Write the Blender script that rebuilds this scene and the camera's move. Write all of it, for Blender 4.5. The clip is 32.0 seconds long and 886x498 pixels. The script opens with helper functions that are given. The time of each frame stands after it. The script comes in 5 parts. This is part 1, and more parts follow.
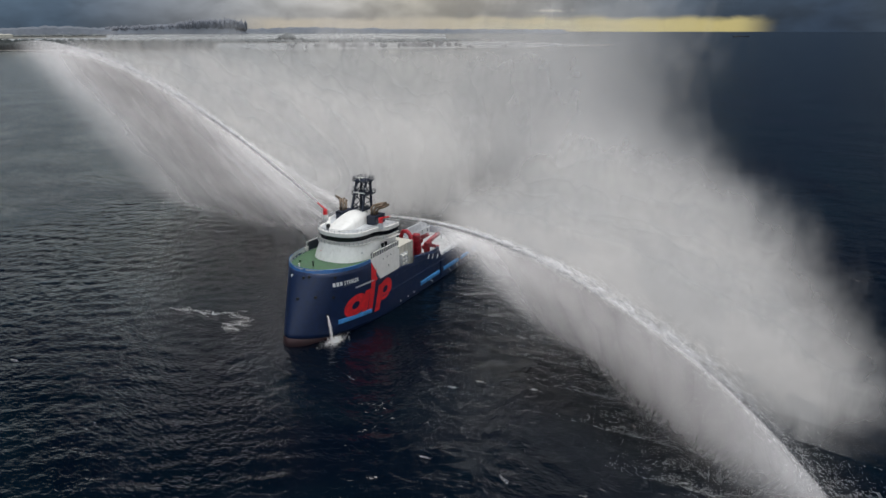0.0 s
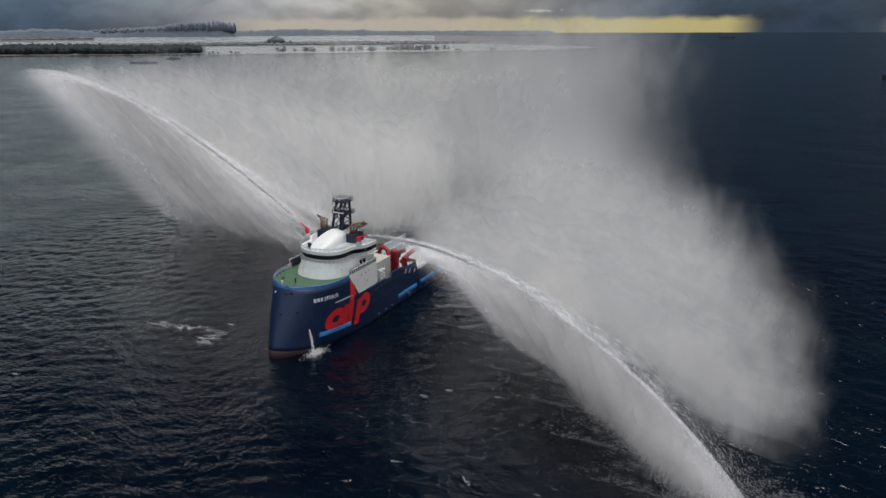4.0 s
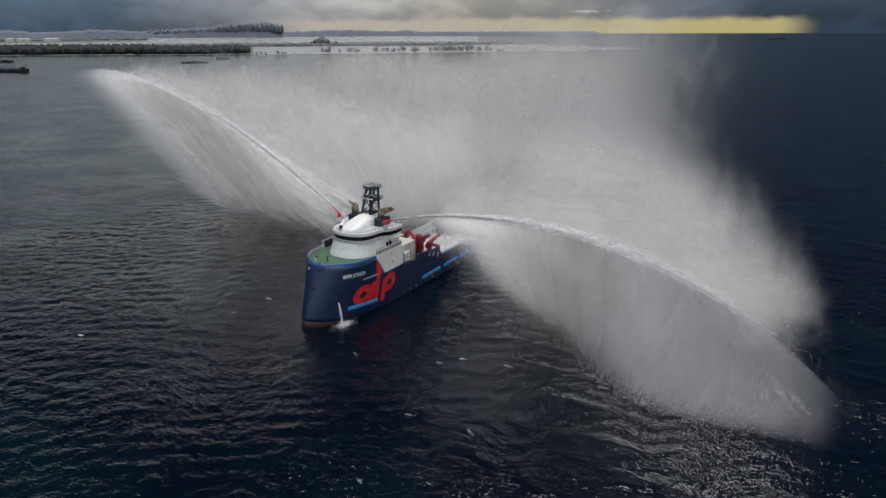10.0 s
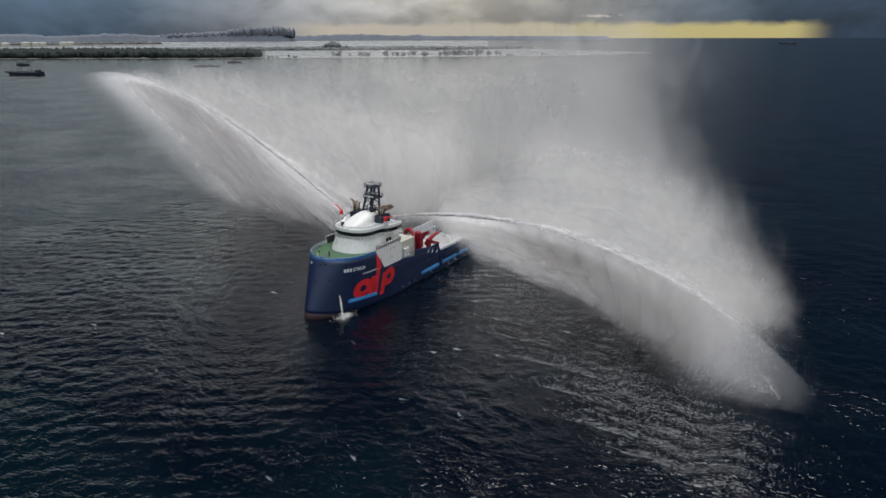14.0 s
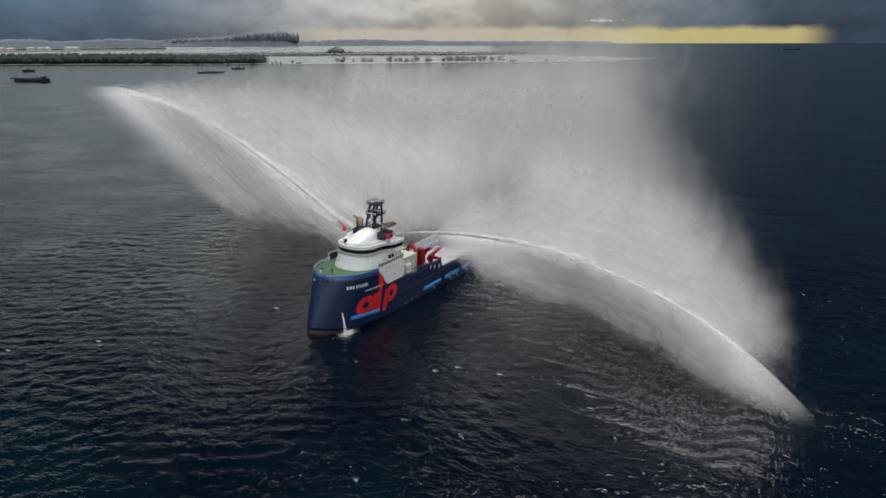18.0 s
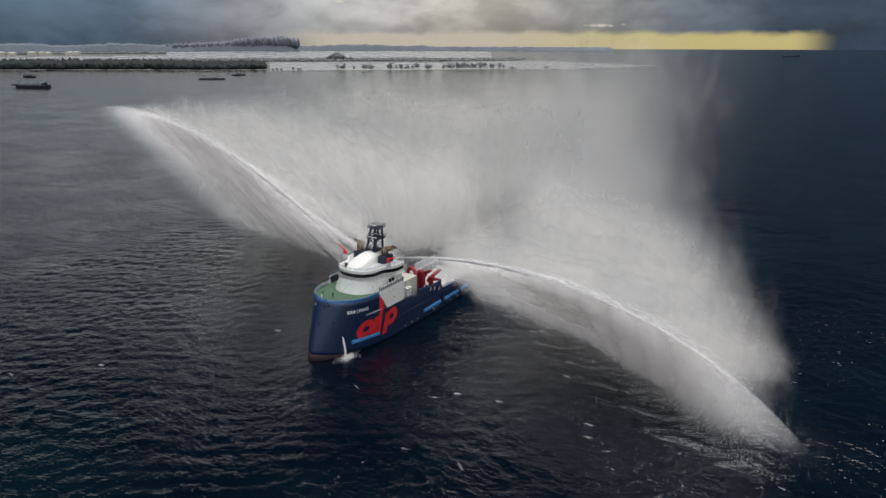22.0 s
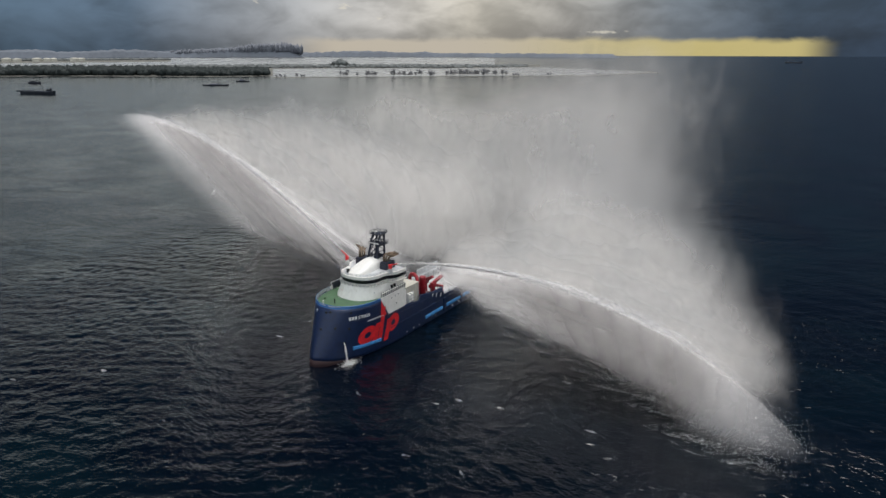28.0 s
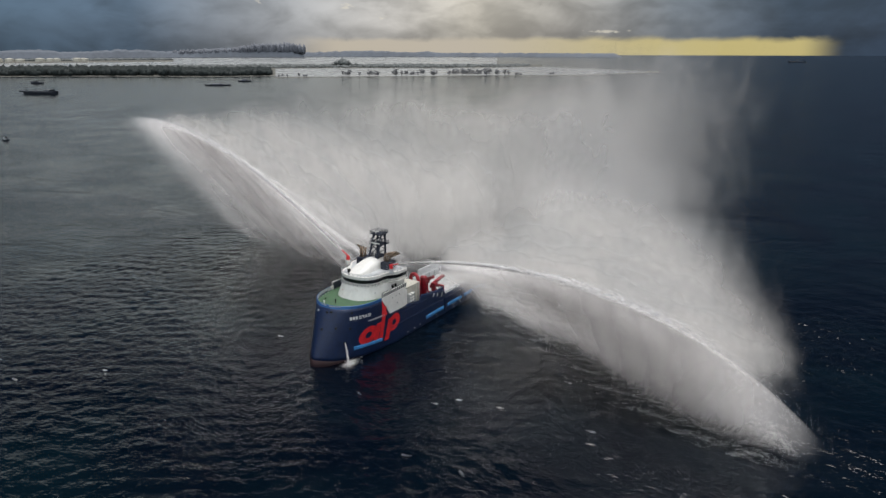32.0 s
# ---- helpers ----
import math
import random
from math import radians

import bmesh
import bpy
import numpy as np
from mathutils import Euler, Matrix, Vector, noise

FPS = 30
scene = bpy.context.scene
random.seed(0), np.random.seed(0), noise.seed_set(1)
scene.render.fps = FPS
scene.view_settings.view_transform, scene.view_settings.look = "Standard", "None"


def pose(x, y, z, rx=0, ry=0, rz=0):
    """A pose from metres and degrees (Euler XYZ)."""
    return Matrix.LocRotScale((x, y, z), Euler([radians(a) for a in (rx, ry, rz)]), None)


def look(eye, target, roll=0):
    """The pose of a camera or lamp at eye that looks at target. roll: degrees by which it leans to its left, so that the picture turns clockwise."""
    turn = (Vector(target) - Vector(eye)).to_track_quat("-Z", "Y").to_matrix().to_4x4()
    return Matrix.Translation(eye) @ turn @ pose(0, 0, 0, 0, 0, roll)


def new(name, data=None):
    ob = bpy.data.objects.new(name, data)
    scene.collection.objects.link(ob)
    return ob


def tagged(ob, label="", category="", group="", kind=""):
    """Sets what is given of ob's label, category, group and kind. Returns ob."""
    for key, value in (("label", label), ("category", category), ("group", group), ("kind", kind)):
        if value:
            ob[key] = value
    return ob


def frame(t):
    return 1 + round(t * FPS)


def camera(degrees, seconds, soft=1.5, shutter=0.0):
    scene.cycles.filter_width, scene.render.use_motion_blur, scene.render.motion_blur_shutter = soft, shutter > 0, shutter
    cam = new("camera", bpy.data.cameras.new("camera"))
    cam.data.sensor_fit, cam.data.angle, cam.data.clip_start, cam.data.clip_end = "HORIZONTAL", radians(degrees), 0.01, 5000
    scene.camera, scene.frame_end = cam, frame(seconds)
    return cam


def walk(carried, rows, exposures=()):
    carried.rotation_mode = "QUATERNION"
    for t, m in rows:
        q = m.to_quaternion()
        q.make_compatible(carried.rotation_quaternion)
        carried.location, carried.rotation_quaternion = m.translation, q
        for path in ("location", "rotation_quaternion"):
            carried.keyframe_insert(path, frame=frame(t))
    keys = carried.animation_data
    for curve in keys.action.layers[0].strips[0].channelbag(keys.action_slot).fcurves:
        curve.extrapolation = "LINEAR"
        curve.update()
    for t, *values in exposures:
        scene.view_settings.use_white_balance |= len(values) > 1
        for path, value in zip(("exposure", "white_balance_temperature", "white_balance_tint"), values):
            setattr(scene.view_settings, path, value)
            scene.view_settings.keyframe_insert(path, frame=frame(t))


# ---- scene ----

def view(x, y, z, yaw, down, roll):
    """A camera pose from the place, the heading, the angle below the level and the lean, in degrees."""
    a, d = radians(yaw), radians(down)
    f = Vector((math.cos(d) * math.cos(a), math.cos(d) * math.sin(a), -math.sin(d)))
    return look((x, y, z), Vector((x, y, z)) + f * 100, roll)


cam = camera(64.2, 32.0)
walk(cam, [
    (0, view(164.40, 105.24, 74.86, -152.356, 17.943, 0.059)),  (0.5, view(165.32, 106.31, 77.07, -152.372, 17.980, 0.049)),
    (1, view(166.23, 107.33, 79.21, -152.403, 18.018, 0.039)),  (1.5, view(167.11, 108.39, 81.06, -152.429, 17.911, 0.028)),
    (2, view(168.09, 109.53, 82.21, -152.460, 17.958, 0.013)),  (2.5, view(169.11, 110.74, 82.77, -152.462, 17.997, -0.007)),
    (3, view(170.12, 111.94, 82.97, -152.467, 17.994, -0.031)),  (3.5, view(171.11, 113.06, 83.00, -152.494, 17.947, -0.060)),
    (5.5, view(173.43, 118.07, 82.91, -157.555, 18.124, -0.241)),  (6, view(174.74, 118.84, 82.94, -158.355, 18.160, -0.298)),
    (6.5, view(176.10, 119.62, 83.05, -156.747, 18.118, -0.344)),  (7, view(177.33, 120.77, 83.15, -153.730, 18.068, -0.357)),
    (7.5, view(178.52, 122.08, 83.32, -151.383, 18.027, -0.343)),  (8, view(179.68, 123.46, 83.42, -150.038, 17.952, -0.305)),
    (8.5, view(180.89, 124.69, 83.49, -150.025, 17.938, -0.263)),  (9, view(182.12, 125.88, 83.49, -149.646, 17.941, -0.216)),
    (9.5, view(183.34, 127.08, 83.52, -149.637, 17.911, -0.171)),  (10, view(184.62, 128.27, 83.48, -149.618, 17.859, -0.136)),
    (10.5, view(185.89, 129.43, 83.48, -149.614, 17.858, -0.114)),  (11, view(187.04, 130.60, 83.53, -149.619, 17.899, -0.107)),
    (11.5, view(188.09, 131.79, 83.49, -148.968, 17.898, -0.116)),  (12, view(188.97, 132.94, 83.36, -148.925, 17.899, -0.128)),
    (12.5, view(189.55, 134.03, 83.27, -148.851, 17.975, -0.113)),  (13, view(189.87, 134.97, 83.32, -148.806, 17.834, -0.088)),
    (13.5, view(190.07, 135.65, 83.48, -148.802, 17.644, -0.071)),  (14, view(190.20, 136.18, 83.69, -148.763, 17.534, -0.060)),
    (14.5, view(190.38, 136.52, 83.86, -148.744, 17.454, -0.064)),  (16.5, view(190.40, 136.57, 85.19, -148.617, 17.272, -0.077)),
    (17, view(190.37, 136.65, 86.07, -148.568, 17.254, -0.064)),  (17.5, view(190.36, 136.68, 87.07, -148.541, 17.227, -0.048)),
    (18, view(190.38, 136.65, 88.16, -148.508, 17.204, -0.030)),  (18.5, view(190.39, 136.61, 89.33, -148.516, 17.186, -0.005)),
    (19, view(190.35, 136.59, 90.59, -148.524, 17.155, 0.026)),  (19.5, view(190.29, 136.58, 91.89, -148.520, 17.123, 0.059)),
    (20, view(190.25, 136.49, 93.20, -148.538, 17.110, 0.092)),  (20.5, view(190.21, 136.46, 94.21, -148.537, 17.033, 0.124)),
    (21, view(190.27, 136.46, 94.70, -148.541, 16.989, 0.146)),  (21.5, view(190.39, 136.48, 94.85, -148.541, 16.941, 0.162)),
    (22, view(190.45, 136.53, 94.93, -148.542, 16.882, 0.172)),  (22.5, view(190.43, 136.61, 95.03, -148.519, 16.849, 0.178)),
    (23, view(190.41, 136.72, 94.99, -148.492, 16.804, 0.177)),  (23.5, view(190.40, 136.75, 94.95, -148.485, 16.740, 0.166)),
    (24, view(190.38, 136.76, 94.93, -148.480, 16.671, 0.148)),  (24.5, view(190.35, 136.80, 94.90, -148.470, 16.610, 0.129)),
    (25, view(190.30, 136.86, 94.84, -148.434, 16.550, 0.117)),  (25.5, view(190.37, 136.79, 94.80, -148.403, 16.486, 0.102)),
    (27.5, view(190.28, 136.74, 94.98, -148.316, 16.400, 0.215)),  (28, view(190.28, 136.79, 94.99, -148.304, 16.395, 0.196)),
    (28.5, view(190.27, 136.84, 95.03, -148.296, 16.407, 0.160)),  (29, view(190.22, 136.94, 95.04, -148.255, 16.417, 0.123)),
    (29.5, view(190.17, 137.05, 95.04, -148.222, 16.424, 0.096)),  (30, view(190.14, 137.11, 95.06, -148.208, 16.423, 0.080)),
    (30.5, view(190.12, 137.15, 95.08, -148.186, 16.425, 0.077)),  (31, view(190.13, 137.14, 95.08, -148.143, 16.424, 0.083)),
    (31.5, view(190.11, 137.16, 95.08, -148.136, 16.423, 0.094)),  (32, view(190.02, 137.28, 95.07, -148.091, 16.419, 0.113)),
], ((0, -0.10, 6260, 10), (3, -0.18, 6220, 10), (6, -0.20, 6220, 10), (11, -0.15, 6220, 10), (17, -0.04, 6300, 10), (24, 0.0, 6400, 10), (32, 0.0, 6420, 10)))

# ---- sky, sun ----
SUN_EL, SUN_AZ = 76.0, -170.0
scene.view_settings.exposure = 0.0
scene.cycles.transparent_max_bounces = 128
world = bpy.data.worlds.new("sky")
scene.world = world
world.use_nodes = True


class Nodes:
    """Short hand for building node trees."""

    def __init__(self, tree):
        self.tree = tree
        tree.nodes.clear()

    def add(self, kind, ins=None, **props):
        n = self.tree.nodes.new(kind)
        if "operation" in props:
            n.operation = props["operation"]
        if "interpolation_type" in props:
            n.interpolation_type = props["interpolation_type"]
        if "data_type" in props:
            n.data_type = props["data_type"]
        if "rotation_type" in props:
            n.rotation_type = props["rotation_type"]
        if "sky_type" in props:
            n.sky_type, n.sun_disc = props["sky_type"], False
            n.sun_elevation, n.sun_rotation = props["sun_elevation"], props["sun_rotation"]
        for k, v in (ins or {}).items():
            self.put(n.inputs[k], v)
        return n

    def put(self, socket, v):
        if isinstance(v, bpy.types.NodeSocket):
            self.tree.links.new(v, socket)
        elif isinstance(v, bpy.types.Node):
            self.tree.links.new(v.outputs[0], socket)
        else:
            socket.default_value = v

    def math(self, op, a, b=0.0, c=0.0, clamp=False):
        n = self.add("ShaderNodeMath", {0: a, 1: b, 2: c}, operation=op)
        n.use_clamp = clamp
        return n.outputs[0]

    def ramp(self, x, a, b, lo=0.0, hi=1.0):
        n = self.add("ShaderNodeMapRange", {0: x, 1: a, 2: b, 3: lo, 4: hi}, interpolation_type="SMOOTHSTEP")
        return n.outputs[0]

    def mix(self, f, a, b):
        n = self.add("ShaderNodeMix", data_type="RGBA")
        for s, v in ((n.inputs[0], f), (n.inputs[6], a), (n.inputs[7], b)):
            self.put(s, v)
        return n.outputs[2]

    def noise(self, vec, scale, detail=4.0, rough=0.55, dist=0.0):
        return self.add("ShaderNodeTexNoise", {"Vector": vec, "Scale": scale, "Detail": detail, "Roughness": rough, "Distortion": dist})


def rgb(r, g, b):
    return (r, g, b, 1.0)


def build_sky():
    n = Nodes(world.node_tree)
    out = n.add("ShaderNodeOutputWorld")
    co = n.add("ShaderNodeTexCoord").outputs["Generated"]
    sep = n.add("ShaderNodeSeparateXYZ", {0: co})
    x, y, z = sep.outputs
    el = n.math("MULTIPLY", n.math("ARCSINE", z), 57.29578)
    # angle from the heading of the brightest sky, positive to the west of it
    turn = n.add("ShaderNodeVectorRotate", {"Vector": co, "Angle": radians(148.3)}, rotation_type="Z_AXIS")
    s2 = n.add("ShaderNodeSeparateXYZ", {0: turn})
    az = n.math("MULTIPLY", n.math("ARCTAN2", s2.outputs[1], s2.outputs[0]), -57.29578)
    # soft cloud structure
    vec = n.add("ShaderNodeCombineXYZ", {0: n.math("MULTIPLY", az, 0.085), 1: n.math("MULTIPLY", el, 0.20), 2: 0.0})
    big = n.noise(vec, 1.0, 5.0, 0.5, 0.5).outputs[0]
    vec2 = n.add("ShaderNodeCombineXYZ", {0: n.math("MULTIPLY", az, 0.30), 1: n.math("MULTIPLY", el, 0.62), 2: 3.0})
    fine = n.noise(vec2, 1.0, 5.0, 0.52, 0.4).outputs[0]
    cloud = n.math("ADD", n.math("MULTIPLY", big, 0.62), n.math("MULTIPLY", fine, 0.38))
    # lighter sky ahead, blue and darker towards both flanks
    band = n.add("ShaderNodeValToRGB", {0: n.math("ADD", n.math("MULTIPLY", az, 1 / 120), 0.5)})
    stops = ((-60, (0.03, 0.05, 0.09)), (-33, (0.056, 0.092, 0.135)), (-23, (0.072, 0.108, 0.155)), (-13, (0.24, 0.25, 0.265)), (-4, (0.47, 0.45, 0.42)), (2, (0.50, 0.465, 0.40)), (9, (0.34, 0.325, 0.30)), (17, (0.135, 0.155, 0.178)), (25, (0.040, 0.064, 0.100)), (32, (0.026, 0.045, 0.078)), (42, (0.07, 0.088, 0.105)), (60, (0.03, 0.045, 0.07)))
    el_ = band.color_ramp.elements
    el_[0].position, el_[1].position = stops[0][0] / 120 + 0.5, stops[-1][0] / 120 + 0.5
    el_[0].color, el_[1].color = rgb(*stops[0][1]), rgb(*stops[-1][1])
    for p, col in stops[1:-1]:
        e = el_.new(p / 120 + 0.5)
        e.color = rgb(*col)
    shade = n.math("MULTIPLY", n.ramp(cloud, 0.36, 0.66, 0.85, 1.75), n.ramp(el, 0.2, 2.2, 0.72, 1.0))
    deck = n.add("ShaderNodeVectorMath", {0: band.outputs[0], "Scale": shade}, operation="SCALE").outputs[0]
    # small sunlit cloud heads
    vec3 = n.add("ShaderNodeCombineXYZ", {0: n.math("MULTIPLY", az, 1.3), 1: n.math("MULTIPLY", el, 2.6), 2: 7.0})
    curl = n.noise(vec3, 1.0, 4.0, 0.6, 0.5).outputs[0]
    for a0, e0, wa, we in ((-14.0, 2.95, 0.50, 0.26), (-4.8, 1.72, 0.55, 0.15), (12.3, 0.72, 1.7, 0.13), (-7.6, 2.5, 0.6, 0.25)):
        qa = n.math("POWER", n.math("DIVIDE", n.math("ADD", az, -a0), wa), 2.0)
        qe = n.math("POWER", n.math("DIVIDE", n.math("ADD", el, -e0), we), 2.0)
        puff = n.math("SUBTRACT", n.math("MULTIPLY", n.math("ADD", curl, -0.38), 6.0), n.math("ADD", qa, qe))
        deck = n.mix(n.ramp(puff, -0.2, 1.2, 0.0, 0.6), deck, rgb(0.78, 0.72, 0.60))
    # the clear strip under the cloud base
    edge = n.math("ADD", 0.20, n.math("MULTIPLY", n.math("ADD", fine, -0.5), 0.9))
    strip = n.math("MULTIPLY", n.ramp(n.math("SUBTRACT", edge, el), -0.22, 0.30), n.ramp(el, -2.6, -1.9))
    span = n.math("MULTIPLY", n.ramp(az, -13.0, -8.0), n.ramp(az, 25.5, 28.6, 1.0, 0.0))
    span = n.math("MAXIMUM", span, n.math("MULTIPLY", n.ramp(az, 35.2, 38.0), n.ramp(az, 60.0, 75.0, 1.0, 0.0)))
    gold = n.mix(n.ramp(az, 0.0, 20.0), rgb(0.54, 0.48, 0.39), rgb(0.56, 0.47, 0.20))
    sky = n.mix(n.math("MULTIPLY", strip, span), deck, gold)
    # overcast above the view: bright low band added for sea glints, dark higher up
    wide = n.math("MULTIPLY", n.ramp(az, -58.0, -22.0), n.ramp(az, -8.0, 26.0, 1.0, 0.0))
    over = n.mix(wide, rgb(0.015, 0.025, 0.056), rgb(1.20, 1.25, 1.16))
    over = n.mix(n.ramp(cloud, 0.35, 0.85), n.mix(0.35, over, rgb(0.05, 0.06, 0.075)), over)
    over = n.mix(n.ramp(el, 13.0, 23.0), over, rgb(0.009, 0.022, 0.046))
    # paler overcast overhead and behind the drone
    over = n.mix(n.ramp(s2.outputs[0], 0.30, -0.55), over, rgb(0.94, 1.0, 1.05))
    sky = n.mix(n.ramp(el, 3.4, 11.0), sky, over)
    sun_sky = n.add("ShaderNodeTexSky", sky_type="NISHITA", sun_elevation=radians(SUN_EL), sun_rotation=radians(90 - SUN_AZ))
    bg1 = n.add("ShaderNodeBackground", {0: sky, 1: 1.0})
    bg2 = n.add("ShaderNodeBackground", {0: sun_sky.outputs[0], 1: 0.05})
    m = n.add("ShaderNodeMixShader", {0: 0.08, 1: bg1, 2: bg2})
    n.put(out.inputs[0], m)


build_sky()
sun_data = bpy.data.lights.new("sun", "SUN")
sun_data.energy, sun_data.angle, sun_data.color = 2.6, radians(24), (1.0, 0.97, 0.94)
sun = new("sun", sun_data)
sd = Vector((math.cos(radians(SUN_EL)) * math.cos(radians(SUN_AZ)), math.cos(radians(SUN_EL)) * math.sin(radians(SUN_AZ)), math.sin(radians(SUN_EL))))
sun.matrix_world = look(sd * 300, (0, 0, 0))


# ---- materials ----
def surface(name, base, rough=0.5, metal=0.0, vary=0.25, scale=0.8, fine=9.0, bump=0.02, dirt=None, coat=0.0):
    """A painted or weathered surface: two scales of variation, streaks of dirt and fine relief."""
    m = bpy.data.materials.new(name)
    m.use_nodes = True
    n = Nodes(m.node_tree)
    out = n.add("ShaderNodeOutputMaterial")
    co = n.add("ShaderNodeNewGeometry").outputs["Position"]
    a = n.noise(co, scale, 5.0).outputs[0]
    b = n.noise(co, fine, 3.0).outputs[0]
    v = n.math("ADD", n.math("MULTIPLY", a, 0.7), n.math("MULTIPLY", b, 0.3))
    dark = tuple(c * (1 - vary) for c in base)
    lite = tuple(min(1.0, c * (1 + vary * 0.7)) for c in base)
    col = n.mix(n.ramp(v, 0.3, 0.7), rgb(*dark), rgb(*lite))
    if dirt:
        st = n.add("ShaderNodeMapping", {"Vector": co, "Scale": (1.0, 1.0, 0.12)})
        s = n.noise(st, 1.6, 5.0, 0.65).outputs[0]
        col = n.mix(n.ramp(s, 0.52, 0.8, 0.0, 0.55), col, rgb(*dirt))
    bm_ = n.add("ShaderNodeBump", {"Height": b, "Strength": 0.5, "Distance": bump})
    p = n.add("ShaderNodeBsdfPrincipled", {"Base Color": col, "Roughness": n.ramp(a, 0.2, 0.8, max(0.03, rough - 0.1), min(1, rough + 0.12)), "Metallic": metal, "Normal": bm_.outputs[0], "Coat Weight": coat})
    n.put(out.inputs[0], p)
    return m


NAVY = surface("navy hull paint", (0.006, 0.019, 0.066), 0.42, dirt=(0.008, 0.017, 0.045), bump=0.015)
RIM = surface("bright blue paint", (0.035, 0.13, 0.34), 0.4)
SKYBLUE = surface("light blue fender rubber", (0.06, 0.27, 0.60), 0.5, vary=0.35)
BOOT = surface("dark red antifouling", (0.018, 0.002, 0.004), 0.7, dirt=(0.03, 0.010, 0.012))
RED = surface("signal red paint", (0.74, 0.022, 0.030), 0.45)
CRED = surface("crane red paint", (0.33, 0.008, 0.020), 0.45, dirt=(0.12, 0.02, 0.02))
WHITE = surface("white ship paint", (0.88, 0.86, 0.81), 0.45, vary=0.07, dirt=(0.50, 0.44, 0.34))
CREAM = surface("cream container paint", (0.60, 0.57, 0.49), 0.5, vary=0.12, dirt=(0.34, 0.27, 0.18))
GREEN = surface("green deck coating", (0.065, 0.135, 0.068), 0.7, vary=0.3, scale=0.5)
DECKGREY = surface("wet grey deck", (0.50, 0.49, 0.48), 0.35, vary=0.3, scale=0.35)
PALE = surface("pale grey paint", (0.55, 0.56, 0.57), 0.5, vary=0.12, dirt=(0.3, 0.28, 0.25))
BLACK = surface("black rubber", (0.012, 0.012, 0.014), 0.6)
MASTBLUE = surface("dark blue mast paint", (0.012, 0.017, 0.035), 0.45)
TAN = surface("weathered exhaust steel", (0.22, 0.16, 0.11), 0.5, 0.6, vary=0.4)
STEEL = surface("galvanised steel", (0.45, 0.46, 0.47), 0.4, 0.8)
GLASS = surface("dark bridge glass", (0.008, 0.010, 0.013), 0.06, vary=0.05, bump=0.0)
LETTER = surface("white lettering", (0.75, 0.75, 0.74), 0.5, vary=0.08)
LEAF = surface("dark mangrove foliage", (0.013, 0.020, 0.019), 0.8, vary=0.2, scale=0.02, fine=0.3, bump=0.3)
# far foliage is paled in its colour to stand for haze
LEAF_HAZE = surface("foliage with haze in the colour", (0.16, 0.17, 0.165), 0.85, vary=0.4, scale=0.02, fine=0.3, bump=0.3)
# far hills and ridge trees: air haze is put into the base colour
FAR_HAZE = surface("far blue-grey with haze mixed in", (0.155, 0.172, 0.20), 0.9, vary=0.25, scale=0.004, fine=0.05, bump=0.5)
HAZE = surface("pale tone with haze mixed in", (0.17, 0.18, 0.205), 0.95, vary=0.1, scale=0.01, fine=0.1, bump=0.3)
SAND = surface("sandy mud bank", (0.15, 0.145, 0.125), 0.8, vary=0.25, scale=0.02, fine=0.3)
DARKHULL = surface("dark cargo hull", (0.02, 0.025, 0.035), 0.5)


def water_material():
    m = bpy.data.materials.new("sea water")
    m.use_nodes = True
    n = Nodes(m.node_tree)
    out = n.add("ShaderNodeOutputMaterial")
    co = n.add("ShaderNodeNewGeometry").outputs["Position"]
    st = n.add("ShaderNodeMapping", {"Vector": co, "Rotation": (0, 0, radians(25)), "Scale": (1.0, 0.62, 1.0)})
    w1 = n.noise(st, 0.29, 2.0, 0.45, 0.4).outputs[0]
    w2 = n.noise(st, 0.95, 2.0, 0.45, 0.5).outputs[0]
    w3 = n.noise(st, 1.9, 2.0, 0.5).outputs[0]
    w0 = n.noise(st, 0.075, 3.0, 0.55, 0.3).outputs[0]
    w00 = n.noise(st, 0.028, 3.0, 0.6, 0.5).outputs[0]
    h = n.math("ADD", n.math("MULTIPLY_ADD", w00, 2.6, n.math("MULTIPLY", w0, 1.1)), n.math("ADD", n.math("MULTIPLY", w1, 0.62), n.math("MULTIPLY", n.math("ADD", n.math("MULTIPLY", w2, 0.42), n.math("MULTIPLY", w3, 0.16)), n.ramp(n.noise(co, 0.02, 4.0, 0.6).outputs[0], 0.35, 0.65, 0.7, 1.5))))
    bump = n.add("ShaderNodeBump", {"Height": h, "Strength": 1.0, "Distance": 0.50})
    patch = n.noise(co, 0.012, 4.0, 0.6, 0.8).outputs[0]
    deep = n.mix(n.ramp(patch, 0.35, 0.7), rgb(0.0004, 0.0021, 0.0062), rgb(0.0011, 0.0062, 0.0105))
    # sparse foam flecks on the crests
    spot = n.math("MULTIPLY", n.ramp(n.noise(st, 0.10, 3.0, 0.6).outputs[0], 0.66, 0.74), n.ramp(n.noise(st, 1.1, 5.0, 0.7).outputs[0], 0.60, 0.72))
    col = n.mix(spot, deep, rgb(0.55, 0.57, 0.57))
    p = n.add("ShaderNodeBsdfPrincipled", {"Base Color": col, "Roughness": n.ramp(spot, 0.0, 1.0, 0.15, 0.7), "IOR": 1.333, "Normal": bump.outputs[0]})
    n.put(out.inputs[0], p)
    return m


SEA = water_material()
# spit trees: haze painted in as a still paler foliage colour
SPIT_HAZE = surface("foliage paled by painted haze", (0.27, 0.265, 0.27), 0.85, vary=0.3, scale=0.02, fine=0.3, bump=0.3)
# pale base colour stands in for bright sky mirrored in calm water
CALM_SHINE = surface("calm water with painted sky shine", (0.24, 0.24, 0.245), 0.25, vary=0.2, scale=0.01, fine=0.4, bump=0.0)


